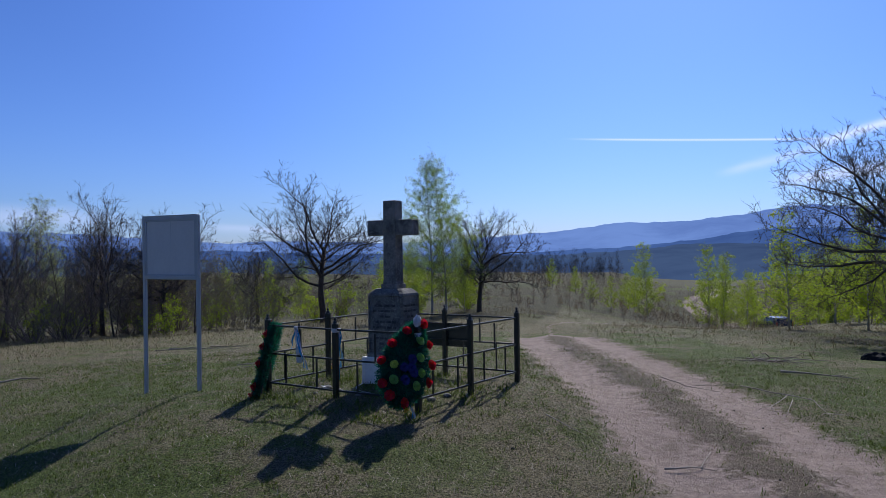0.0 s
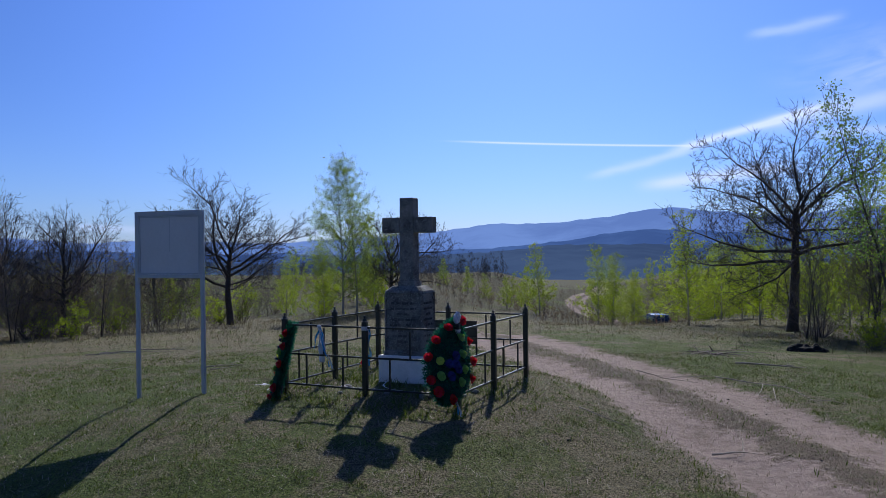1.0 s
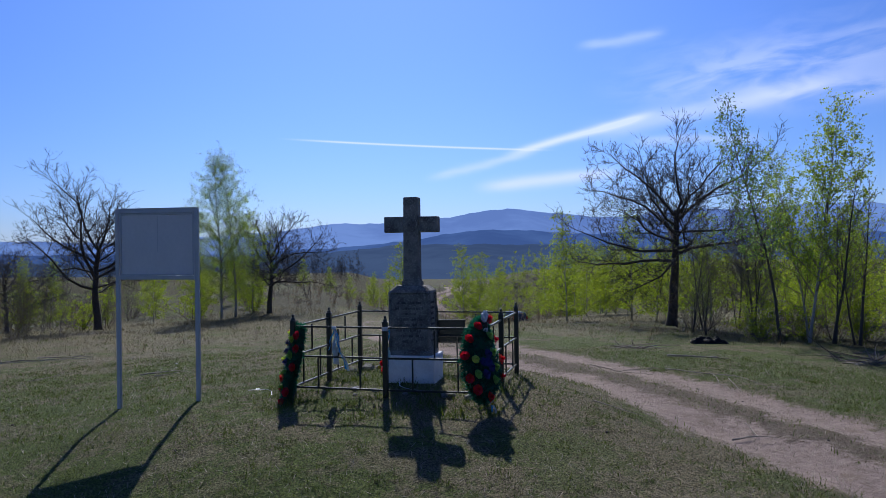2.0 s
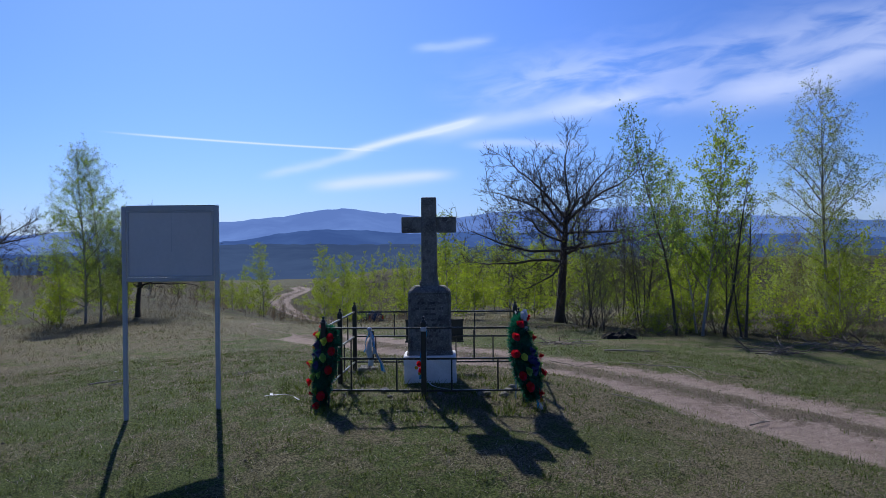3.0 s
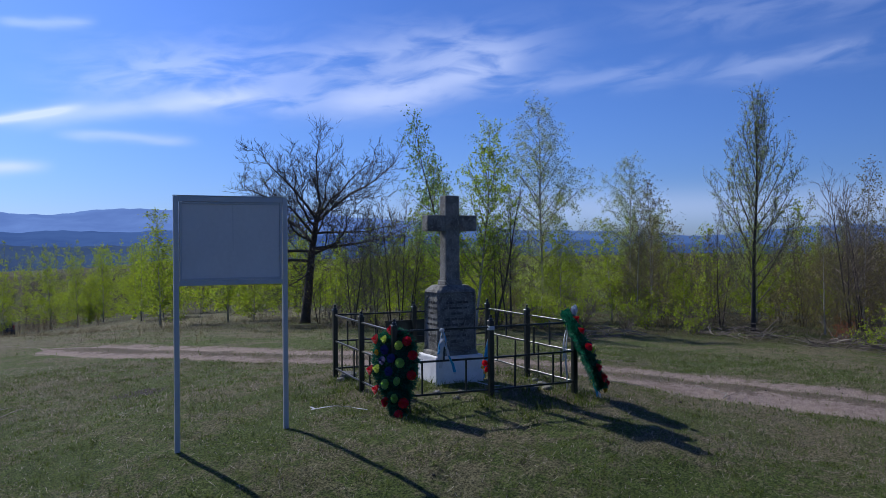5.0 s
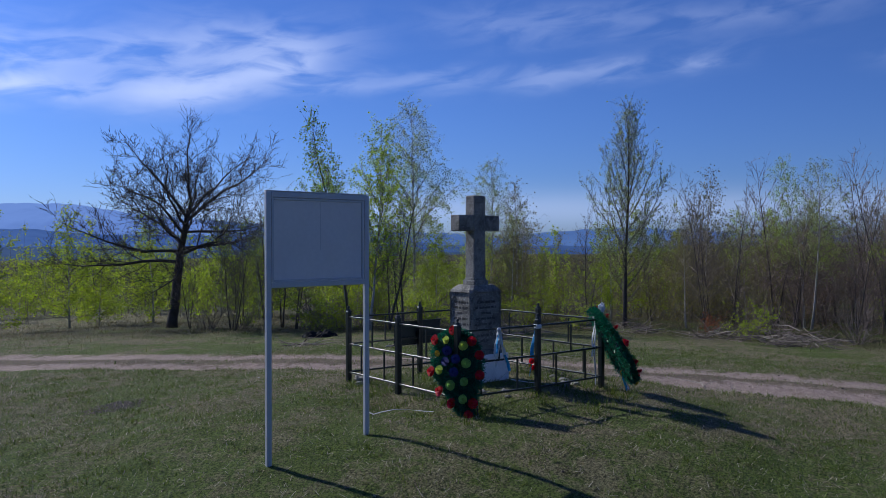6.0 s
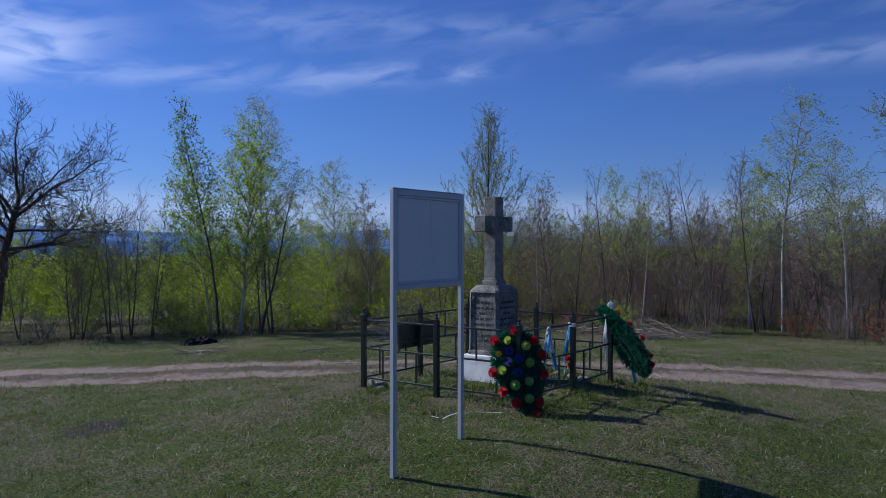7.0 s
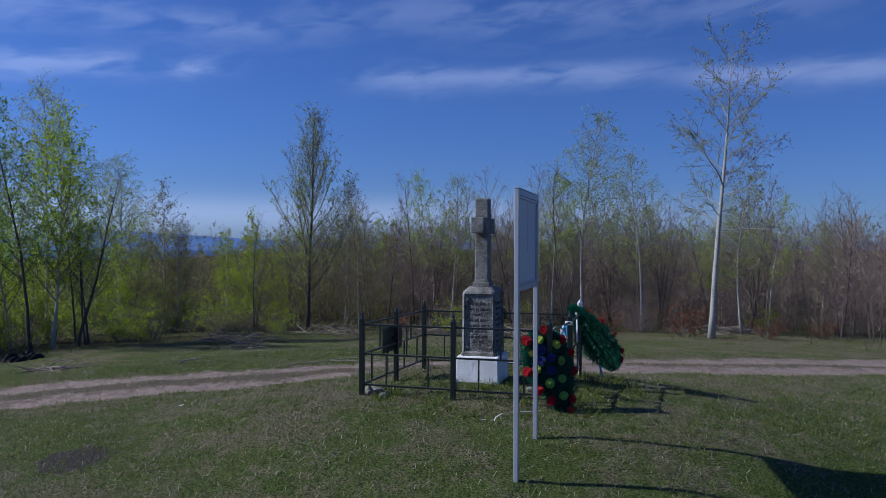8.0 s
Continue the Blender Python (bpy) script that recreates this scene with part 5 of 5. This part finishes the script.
# ---- grass ----
def blades(name, mat, count, spots, tall, width, label, seed, keep):
    rng = np.random.RandomState(seed)
    x, y = spots(rng, count)
    ok = keep(rng, x, y)
    x, y = x[ok], y[ok]
    n = len(x)
    z = height(x, y)
    h = tall[0] + (tall[1] - tall[0]) * rng.rand(n) ** 1.6
    a, lean = rng.rand(n) * 6.283, rng.rand(n) * 2.6
    w = width * (0.6 + 0.8 * rng.rand(n))
    b = a + 1.57 + rng.normal(0, 0.5, n)
    v = np.empty((n, 3, 3))
    v[:, 0] = np.stack([x - np.cos(a) * w, y - np.sin(a) * w, z - 0.01], 1)
    v[:, 1] = np.stack([x + np.cos(a) * w, y + np.sin(a) * w, z - 0.01], 1)
    v[:, 2] = np.stack([x + np.cos(b) * lean * h, y + np.sin(b) * lean * h, z + h], 1)
    me = bpy.data.meshes.new(name)
    me.from_pydata(v.reshape(-1, 3).tolist(), [], np.arange(3 * n).reshape(-1, 3).tolist())
    me.materials.append(mat)
    return tagged(new(name, me), label, "grass", kind="stuff")


def tuft_spots(radius, tufts, spread):
    def spots(rng, count):
        r, a = radius[0] + (radius[1] - radius[0]) * np.sqrt(rng.rand(tufts)), rng.rand(tufts) * 6.283
        tx, ty = CX - 1.0 + r * np.cos(a), CY - 1.0 + r * np.sin(a)
        k = rng.randint(0, tufts, count)
        return tx[k] + rng.normal(0, spread, count), ty[k] + rng.normal(0, spread, count)
    return spots


def clear_of_ruts(rng, x, y):
    r = np.abs(road_distance(x, y))
    between = (r < 0.6) & (rng.rand(len(x)) > 0.35)
    return (np.abs(r - 0.78) > 0.16 + 0.34 * rng.rand(len(x)) ** 0.6) & ~between


def straw_patches(rng, x, y):
    green = lushness(x, y) * (1 - np.exp(-(np.hypot(x - CX, y - CY) / 2.8) ** 2))
    mottle = 0.5 + 0.5 * np.sin(1.9 * x + 1.3 * np.sin(1.1 * y)) * np.sin(1.7 * y + 1.2 * np.sin(1.4 * x) + 0.6)
    return clear_of_ruts(rng, x, y) & (rng.rand(len(x)) < (1 - 0.7 * green) * (0.25 + 0.75 * mottle))


def in_dry_land(rng, x, y):
    d = np.hypot(x - CX, y - CY)
    east = (x > 5) & (x < 6.8)
    return (np.abs(road_distance(x, y)) > 1.4) & (rng.rand(len(x)) < np.where(east, 0.6, 1.0) * np.clip((d - 9) / 6, 0, 1))


blades("short_grass", M_BLADE, 120000, tuft_spots((0.0, 9.5), 9000, 0.05), (0.012, 0.060), 0.0040, "short green spring grass in loose tufts", 3, clear_of_ruts)
blades("short_dry_grass", M_STRAW, 170000, tuft_spots((0.0, 10.0), 14000, 0.09), (0.010, 0.030), 0.0036, "short dry straw lying among the grass", 4, straw_patches)
blades("grass_around_fence", M_BLADE, 7000, tuft_spots((0.0, 2.4), 240, 0.06), (0.03, 0.12), 0.005, "longer green grass around the fence", 5, lambda r, x, y: np.hypot(x - CX, y - CY) < 1.9)
blades("fresh_grass", M_FRESH, 90000, tuft_spots((0.0, 10.5), 4200, 0.06), (0.02, 0.075), 0.0042, "fresh bright green grass in dense tufts", 8, lambda r, x, y: clear_of_ruts(r, x, y) & (r.rand(len(x)) < (0.06 + 0.8 * lushness(x, y)) * (1 - 0.8 * np.exp(-(np.hypot(x - CX, y - CY) / 2.6) ** 2))))
blades("meadow_grass", M_BLADE, 30000, tuft_spots((8.0, 22.0), 5000, 0.12), (0.02, 0.08), 0.007, "tufts of green meadow grass", 6, clear_of_ruts)
blades("tall_dry_grass", M_STRAW, 70000, tuft_spots((9.5, 36.0), 12000, 0.16), (0.05, 0.26), 0.007, "tall pale dry grass and stalks", 7, in_dry_land)


def litter(count, seed):
    """Bits of pale straw and stalks lying on the turf."""
    rng = np.random.RandomState(seed)
    r, a = 10.5 * np.sqrt(rng.rand(count)), rng.rand(count) * 6.283
    x, y = CX - 1.5 + r * np.cos(a), CY - 1.0 + r * np.sin(a)
    thin = rng.rand(count) > 0.5 * lushness(x, y)
    x, y = x[thin], y[thin]
    count = len(x)
    t, l = rng.rand(count) * 6.283, 0.008 + 0.032 * rng.rand(count) ** 3
    w = 0.0011 + 0.0012 * rng.rand(count)
    dx, dy = np.cos(t) * l, np.sin(t) * l
    lift = 0.015 + 0.03 * rng.rand(count)
    v = np.empty((count, 4, 3))
    for k, (s, e) in enumerate(((-1, -1), (1, -1), (1, 1), (-1, 1))):
        px, py = x + e * dx - s * np.sin(t) * w, y + e * dy + s * np.cos(t) * w
        v[:, k] = np.stack([px, py, height(px, py) + lift * (1.0 if e > 0 else 0.35)], 1)
    me = bpy.data.meshes.new("straw_litter")
    me.from_pydata(v.reshape(-1, 3).tolist(), [], np.arange(4 * count).reshape(-1, 4).tolist())
    me.materials.append(M_LITTER)
    return tagged(new("straw_litter", me), "pale bits of straw scattered on the turf", "straw", kind="stuff")


litter(70000, 12)


# ---- small things on and around the fence ----
def strip(points, width, turn=0.0):
    """A thin ribbon along a path: verts and faces, with a little twist."""
    vs, fs = [], []
    for i, p in enumerate(points):
        p = Vector(p)
        a = turn + 0.5 * i
        s = Vector((math.cos(a), math.sin(a), 0.15 * math.sin(2 * a))) * width / 2
        vs.extend((p - s, p + s))
        if i:
            fs.append((2 * i - 2, 2 * i - 1, 2 * i + 1, 2 * i))
    return vs, fs


def ribbon(name, points, width, mat, parent, turn=0.0, label=""):
    ob = mesh_ob(name, *[list(map(tuple, q)) for q in strip(points, width, turn)], mat, parent, label)
    m = ob.modifiers.new("thickness", "SOLIDIFY")
    m.thickness = 0.002
    return ob


def hanging(name, at, tails, label):
    root = empty(name, site(*at), label, "ribbon")
    bm = bmesh.new()
    bmesh.ops.create_icosphere(bm, subdivisions=2, radius=0.022, matrix=Matrix.Diagonal((1.3, 0.9, 1.0, 1)))
    part("knot", bm, M_WHITE, root)
    for mat, dx, dy, dz, w, turn in tails:
        pts = [(dx * f + 0.012 * math.sin(9 * f), dy * f, dz * f) for f in (0, 0.2, 0.4, 0.6, 0.8, 1.0)]
        ribbon("tail", pts, w, mat, root, turn)
    return root


hanging("ribbon_bow", (-0.60, -1.035, 0.90), [(M_WHITE, 0.05, -0.03, -0.26, 0.028, 0.2), (M_CYAN, -0.06, -0.02, -0.24, 0.024, 0.0), (M_CYAN, 0.13, -0.02, -0.44, 0.030, 0.1), (M_WHITE, 0.15, 0.01, -0.46, 0.028, 0.6), (M_WHITE, 0.0, 0.05, -0.40, 0.065, 1.4)], "white and blue ribbons tied to the fence rail")
hanging("ribbon_bow", (-0.01, -1.00, 0.90), [(M_CYAN, -0.03, 0.05, -0.42, 0.04, 0.4), (M_WHITE, -0.01, 0.06, -0.34, 0.03, 0.9), (M_CYAN, -0.06, 0.04, -0.55, 0.035, 1.4)], "blue and white ribbons hanging from a fence post")
hanging("ribbon_bow", (0.96, -1.02, 0.93), [(M_WHITE, -0.05, 0.0, -0.45, 0.022, 0.3), (M_WHITE, -0.02, -0.03, -0.78, 0.018, 1.0)], "long white ribbon trailing down the fence")
hanging("ribbon_bow", (1.10, -1.28, 0.40), [(M_CYAN, 0.05, -0.05, -0.30, 0.025, 0.3), (M_WHITE, 0.09, -0.06, -0.33, 0.025, 1.0), (M_YRIB, 0.02, -0.02, -0.20, 0.012, 1.0)], "blue and white ribbon tails under the wreath")
for x, y, z in ((-0.026, -1.045, 0.872), (1.047, -1.051, 0.872)):
    band = empty("tape_band", site(x, y, z), "white tape wound round a fence post", "tape", "tape on the posts")
    part("wrap", block(0.062, 0.062, 0.048, (0, 0, 0), 0.008), M_WHITE, band)
knot = empty("plastic_bag", site(1.047, -1.051, 1.035), "crumpled white plastic tied over a post", "plastic")
bm = bmesh.new()
bmesh.ops.create_icosphere(bm, subdivisions=3, radius=0.05)
for v in bm.verts:
    v.co = Vector((v.co.x * 0.75, v.co.y * 0.75, v.co.z * 1.25)) * (1 + 0.45 * noise.noise(v.co * 38))
part("bag", bm, M_WHITE, knot)
bunch = empty("flower_bunch", site(-0.075, -1.00, 0.50), "small bunch of red and orange cloth flowers", "flowers")
for k, (kind, x, z) in enumerate((("r", 0.0, 0.02), ("y", -0.03, -0.02), ("r", 0.02, -0.05), ("y", 0.0, -0.08))):
    o = new(FLOWERS[kind][0], FLOWERS[kind][1])
    o.parent = bunch
    o.matrix_basis = pose(x, 0, z, 0, 30 * k, 20 * k - 30) @ Matrix.Diagonal((0.55, 0.55, 0.55, 1))
for pts, name in (([(-2.46, 10.27), (-2.36, 10.22), (-2.27, 10.12), (-2.24, 9.95), (-2.26, 9.80), (-2.27, 9.70)], "ground_ribbon"), ([(-0.92, 9.24), (-0.98, 9.06), (-0.97, 8.94), (-0.90, 8.83), (-0.80, 8.76)], "ground_ribbon")):
    root = empty(name, pose(0, 0, 0), "narrow white ribbon lying in the grass", "ribbon", "fallen ribbons")
    fine_pts = [(x, y, ground_at(x, y) + (0.04 if x < -2 else 0.075)) for x, y in pts]
    ob = mesh_ob("band", *[list(map(tuple, q)) for q in strip(fine_pts, 0.012 if pts[0][0] < -2 else 0.024, 0.4)], M_WHITE, root)
    ob.modifiers.new("thickness", "SOLIDIFY").thickness = 0.003


def stone(x, y, size, seed, mat, name="stone", label="small rough grey stone in the grass", category="stone", group="loose stones"):
    bm = bmesh.new()
    bmesh.ops.create_icosphere(bm, subdivisions=2, radius=0.5)
    o = Vector((seed * 3.1, seed, 0))
    for v in bm.verts:
        v.co *= 1 + 0.35 * noise.noise(v.co * 2.3 + o)
        v.co = Vector((v.co.x * size, v.co.y * size * 0.8, v.co.z * size * 0.55))
    ob = part(name, bm, mat)
    ob.matrix_basis = pose(x, y, ground_at(x, y) + size * 0.10, 0, 0, seed * 50)
    return tagged(ob, label, category, group)


for k, (x, y, s) in enumerate(((-0.80, 11.12, 0.22), (-0.62, 11.18, 0.13), (-1.02, 11.05, 0.12), (-1.36, 9.45, 0.12), (-1.20, 9.25, 0.10), (-1.45, 9.15, 0.07), (-0.55, 8.70, 0.16), (-0.33, 8.62, 0.14), (-0.15, 8.78, 0.12), (0.02, 8.95, 0.10), (-0.95, 8.95, 0.07))):
    stone(x, y, s, k + 1, M_STONE)
rng = random.Random(8)
for k in range(26):
    x, y = rng.uniform(-6, 4), rng.uniform(4, 14)
    stone(x, y, rng.uniform(0.02, 0.05), k + 30, M_SOIL, "soil_clod", "small dark clod of soil in the grass", "soil clod", "soil clods")


def stick(name, points, r, label, forks=0, seed=1, mat=None, group=""):
    """A dead stick lying on the ground, with side twigs."""
    rng = random.Random(seed)
    pts = [Vector((x, y, ground_at(x, y) + r + 0.012)) for x, y in points]
    fine_pts = []
    for p, q in zip(pts[:-1], pts[1:]):
        for f in (0, 0.34, 0.67):
            fine_pts.append(p.lerp(q, f) + Vector((rng.gauss(0, 0.012), rng.gauss(0, 0.012), rng.uniform(0, 0.012))))
    fine_pts.append(pts[-1])
    n = len(fine_pts)
    h = Heap()
    h.add(tube(fine_pts, [r * (1 - 0.75 * i / (n - 1)) for i in range(n)], 6))
    for _ in range(forks):
        i = rng.randrange(1, n - 1)
        d = (fine_pts[i + 1] - fine_pts[i - 1]).normalized()
        s = Vector((-d.y, d.x, 0)) * rng.choice((-1, 1))
        l = rng.uniform(0.15, 0.45)
        e = fine_pts[i] + (d + s * rng.uniform(0.5, 1.1)).normalized() * l
        e.z = ground_at(e.x, e.y) + rng.uniform(0.01, 0.06)
        h.add(tube([fine_pts[i], fine_pts[i].lerp(e, 0.5) + Vector((0, 0, 0.02)), e], [r * 0.5, r * 0.35, r * 0.15], 5))
    return tagged(h.out(name, mat or M_DRYWOOD, None, "", True), label, "stick", group)


STICKS = [
    ([(3.26, 12.3), (3.5, 11.9), (3.8, 11.3)], 0.009, 1), ([(3.7, 12.0), (4.2, 11.8)], 0.007, 1), ([(4.2, 11.6), (4.55, 10.8), (4.7, 10.4), (4.4, 9.2)], 0.009, 4),
    ([(4.4, 10.3), (3.9, 9.4)], 0.008, 2), ([(4.6, 10.9), (4.0, 10.0), (3.9, 9.6)], 0.007, 2), ([(1.94, 7.2), (2.25, 7.22), (2.5, 7.7)], 0.010, 1), ([(1.03, 8.4), (1.37, 7.9)], 0.007, 0),
    ([(-6.6, 19.5), (-6.2, 20.0), (-4.8, 19.0)], 0.016, 4), ([(-5.9, 20.6), (-4.7, 19.3)], 0.014, 2), ([(-6.8, 19.2), (-5.2, 19.2)], 0.012, 2), ([(-7.5, 13.5), (-7.2, 13.9), (-6.8, 13.9)], 0.02, 1),
    ([(-3.7, 14.6), (-3.3, 14.6), (-2.95, 14.8)], 0.012, 2), ([(-3.5, 14.2), (-3.1, 14.5)], 0.01, 1), ([(-5.4, 15.2), (-4.9, 15.5)], 0.007, 1), ([(5.5, 13.4), (6.6, 13.0)], 0.02, 3),
]
for k, (p, r, f) in enumerate(STICKS):
    stick("dead_stick", p, r, "bleached dead stick lying on the ground", f, 60 + k, None, "fallen sticks")


def brush_pile(x, y, radius, tall, count, seed):
    rng = random.Random(seed)
    root = empty("brush_pile", pose(x, y, ground_at(x, y)), "heap of cut dead branches and brushwood", "brush pile", "brush piles")
    for part_name, mat, share in (("cut_brush", M_TWIG, 0.85), ("pale_brush", M_DRYWOOD, 0.15)):
        h = Heap()
        for _ in range(int(count * share)):
            a, r = rng.uniform(0, 6.28), radius * math.sqrt(rng.random())
            p = Vector((r * math.cos(a), r * math.sin(a), rng.uniform(0, tall) * (1 - r / radius * 0.8)))
            b = rng.uniform(0, 6.28)
            d = Vector((math.cos(b), math.sin(b), rng.gauss(0, 0.25))) * rng.uniform(0.3, 1.0)
            q = p + d
            q.z = max(0.01, q.z)
            t = rng.uniform(0.004, 0.014)
            h.add(tube([p, p.lerp(q, 0.5) + Vector((rng.gauss(0, 0.05), rng.gauss(0, 0.05), rng.gauss(0, 0.04))), q], [t, t * 0.8, t * 0.3], 4))
        tagged(h.out(part_name, mat, root), kind="stuff")
    return root


for k, (x, y, r, t, n) in enumerate(((11.2, 5.2, 0.9, 0.45, 150), (12.4, 7.0, 0.7, 0.3, 70), (8.9, 12.2, 0.5, 0.25, 40), (11.4, 12.2, 0.7, 0.4, 60), (6.1, 15.6, 0.35, 0.06, 36), (13.6, 9.4, 0.9, 0.4, 80), (13.0, -2.6, 1.0, 0.3, 80), (14.0, -4.8, 1.1, 0.3, 80))):
    brush_pile(x, y, r, t, n, 40 + k)


def crumpled(name, x, y, sx, sy, sz, mat, label, category):
    bm = bmesh.new()
    bmesh.ops.create_grid(bm, x_segments=26, y_segments=16, size=0.5)
    for v in bm.verts:
        e = max(0.0, 1 - 4 * max(v.co.x ** 2, v.co.y ** 2))
        k = 0.5 + 0.5 * noise.noise(Vector((v.co.x * 5, v.co.y * 5, 1.7)))
        v.co = Vector((v.co.x * sx * (1 + 0.2 * noise.noise(v.co * 4)), v.co.y * sy, sz * e ** 0.5 * k + 0.01))
    ob = part(name, bm, mat)
    ob.matrix_basis = pose(x, y, ground_at(x, y), 0, 0, -35)
    ob.modifiers.new("thickness", "SOLIDIFY").thickness = 0.006
    return tagged(ob, label, category)


crumpled("plastic_sheet", 8.95, 16.6, 0.85, 0.45, 0.24, M_PLASTIC, "crumpled black plastic sheet lying by the track", "plastic sheet")
for x, y, k in ((-2.35, 10.35, 1), (-1.40, 9.40, 2), (0.30, 13.2, 3), (-3.1, 15.9, 4)):
    scrap = empty("paper_scrap", pose(x, y, ground_at(x, y) + 0.02, 10, -8, k * 70), "small white scrap of paper in the grass", "paper", "paper scraps")
    part("sheet", block(0.07, 0.04, 0.003, (0, 0, 0.012), 0.001, seg=1), M_WHITE, scrap)


# ---- parked car far down the track ----
def car(x, y, turn):
    root = empty("parked_car", pose(x, y, ground_at(x, y) + 0.02, 0, 0, turn), "dark blue estate car parked beside the track", "car")
    profile = [(-2.1, 0.32), (-2.14, 0.62), (-2.02, 0.92), (-1.92, 1.32), (-1.70, 1.43), (-0.2, 1.46), (0.25, 1.38), (0.88, 0.98), (1.75, 0.86), (2.08, 0.70), (2.14, 0.42), (2.08, 0.30)]
    bm = bmesh.new()
    rows = []
    for s in (-1, -0.86, 0.86, 1):
        k = 0.0 if abs(s) < 0.9 else 1.0
        rows.append([bm.verts.new((px * (1 - 0.012 * k), s * 0.86 * (1 - 0.16 * max(0, pz - 0.9) / 0.55), pz - 0.03 * k * (pz > 0.9))) for px, pz in profile])
    for a, b in zip(rows[:-1], rows[1:]):
        for i in range(len(profile) - 1):
            bm.faces.new((a[i], a[i + 1], b[i + 1], b[i]))
        bm.faces.new((a[-1], a[0], b[0], b[-1]))
    bm.faces.new(rows[0][::-1])
    bm.faces.new(rows[-1])
    body = part("body", bm, M_CARPAINT, root)
    for s in (-1, 1):
        for x0, x1 in ((-1.70, -0.95), (-0.88, -0.10), (-0.03, 0.55)):
            top = 1.36 if x1 < 0.3 else 1.12
            bm = bmesh.new()
            vs = [bm.verts.new(p) for p in ((x0, s * 0.868, 0.97), (x1, s * 0.868, 0.97), (min(x1, 0.2 if x1 > 0.3 else x1), s * 0.765, 1.36), (x0 + 0.03, s * 0.765, 1.36))]
            bm.faces.new(vs)
            r = bmesh.ops.extrude_face_region(bm, geom=bm.faces[:])
            bmesh.ops.translate(bm, verts=[v for v in r["geom"] if isinstance(v, bmesh.types.BMVert)], vec=(0, s * 0.012, 0))
            part("window", bm, M_GLASS, root)
    part("windscreen", block(0.82, 1.30, 0.012, (0, 0, 0)), M_GLASS, root).matrix_basis = pose(0.60, 0, 1.20, 0, 33, 0)
    part("rear_window", block(0.40, 1.25, 0.012, (0, 0, 0)), M_GLASS, root).matrix_basis = pose(-1.99, 0, 1.13, 0, -78, 0)
    for s in (-1, 1):
        for wx in (-1.28, 1.32):
            bm = bmesh.new()
            bmesh.ops.create_cone(bm, cap_ends=True, segments=24, radius1=0.31, radius2=0.31, depth=0.2, matrix=pose(0, 0, 0, 90))
            wheel = part("wheel", bm, M_RUBBER, root)
            wheel.matrix_basis = pose(wx, s * 0.78, 0.31)
            bm = bmesh.new()
            bmesh.ops.create_cone(bm, cap_ends=True, segments=20, radius1=0.20, radius2=0.17, depth=0.03, matrix=pose(0, s * 0.105, 0, 90))
            part("rim", bm, M_RIM, wheel)
        part("headlight", block(0.10, 0.32, 0.13, (2.05, s * 0.58, 0.60), 0.02), M_RIM, root)
        part("tail_light", block(0.05, 0.14, 0.36, (-2.08, s * 0.74, 0.74), 0.01), M_LAMPRED, root)
    part("bumper", block(0.10, 1.62, 0.16, (2.12, 0, 0.36), 0.03), M_RUBBER, root)
    part("bumper", block(0.10, 1.62, 0.16, (-2.13, 0, 0.36), 0.03), M_RUBBER, root)


car(30.8, 76.0, 92)
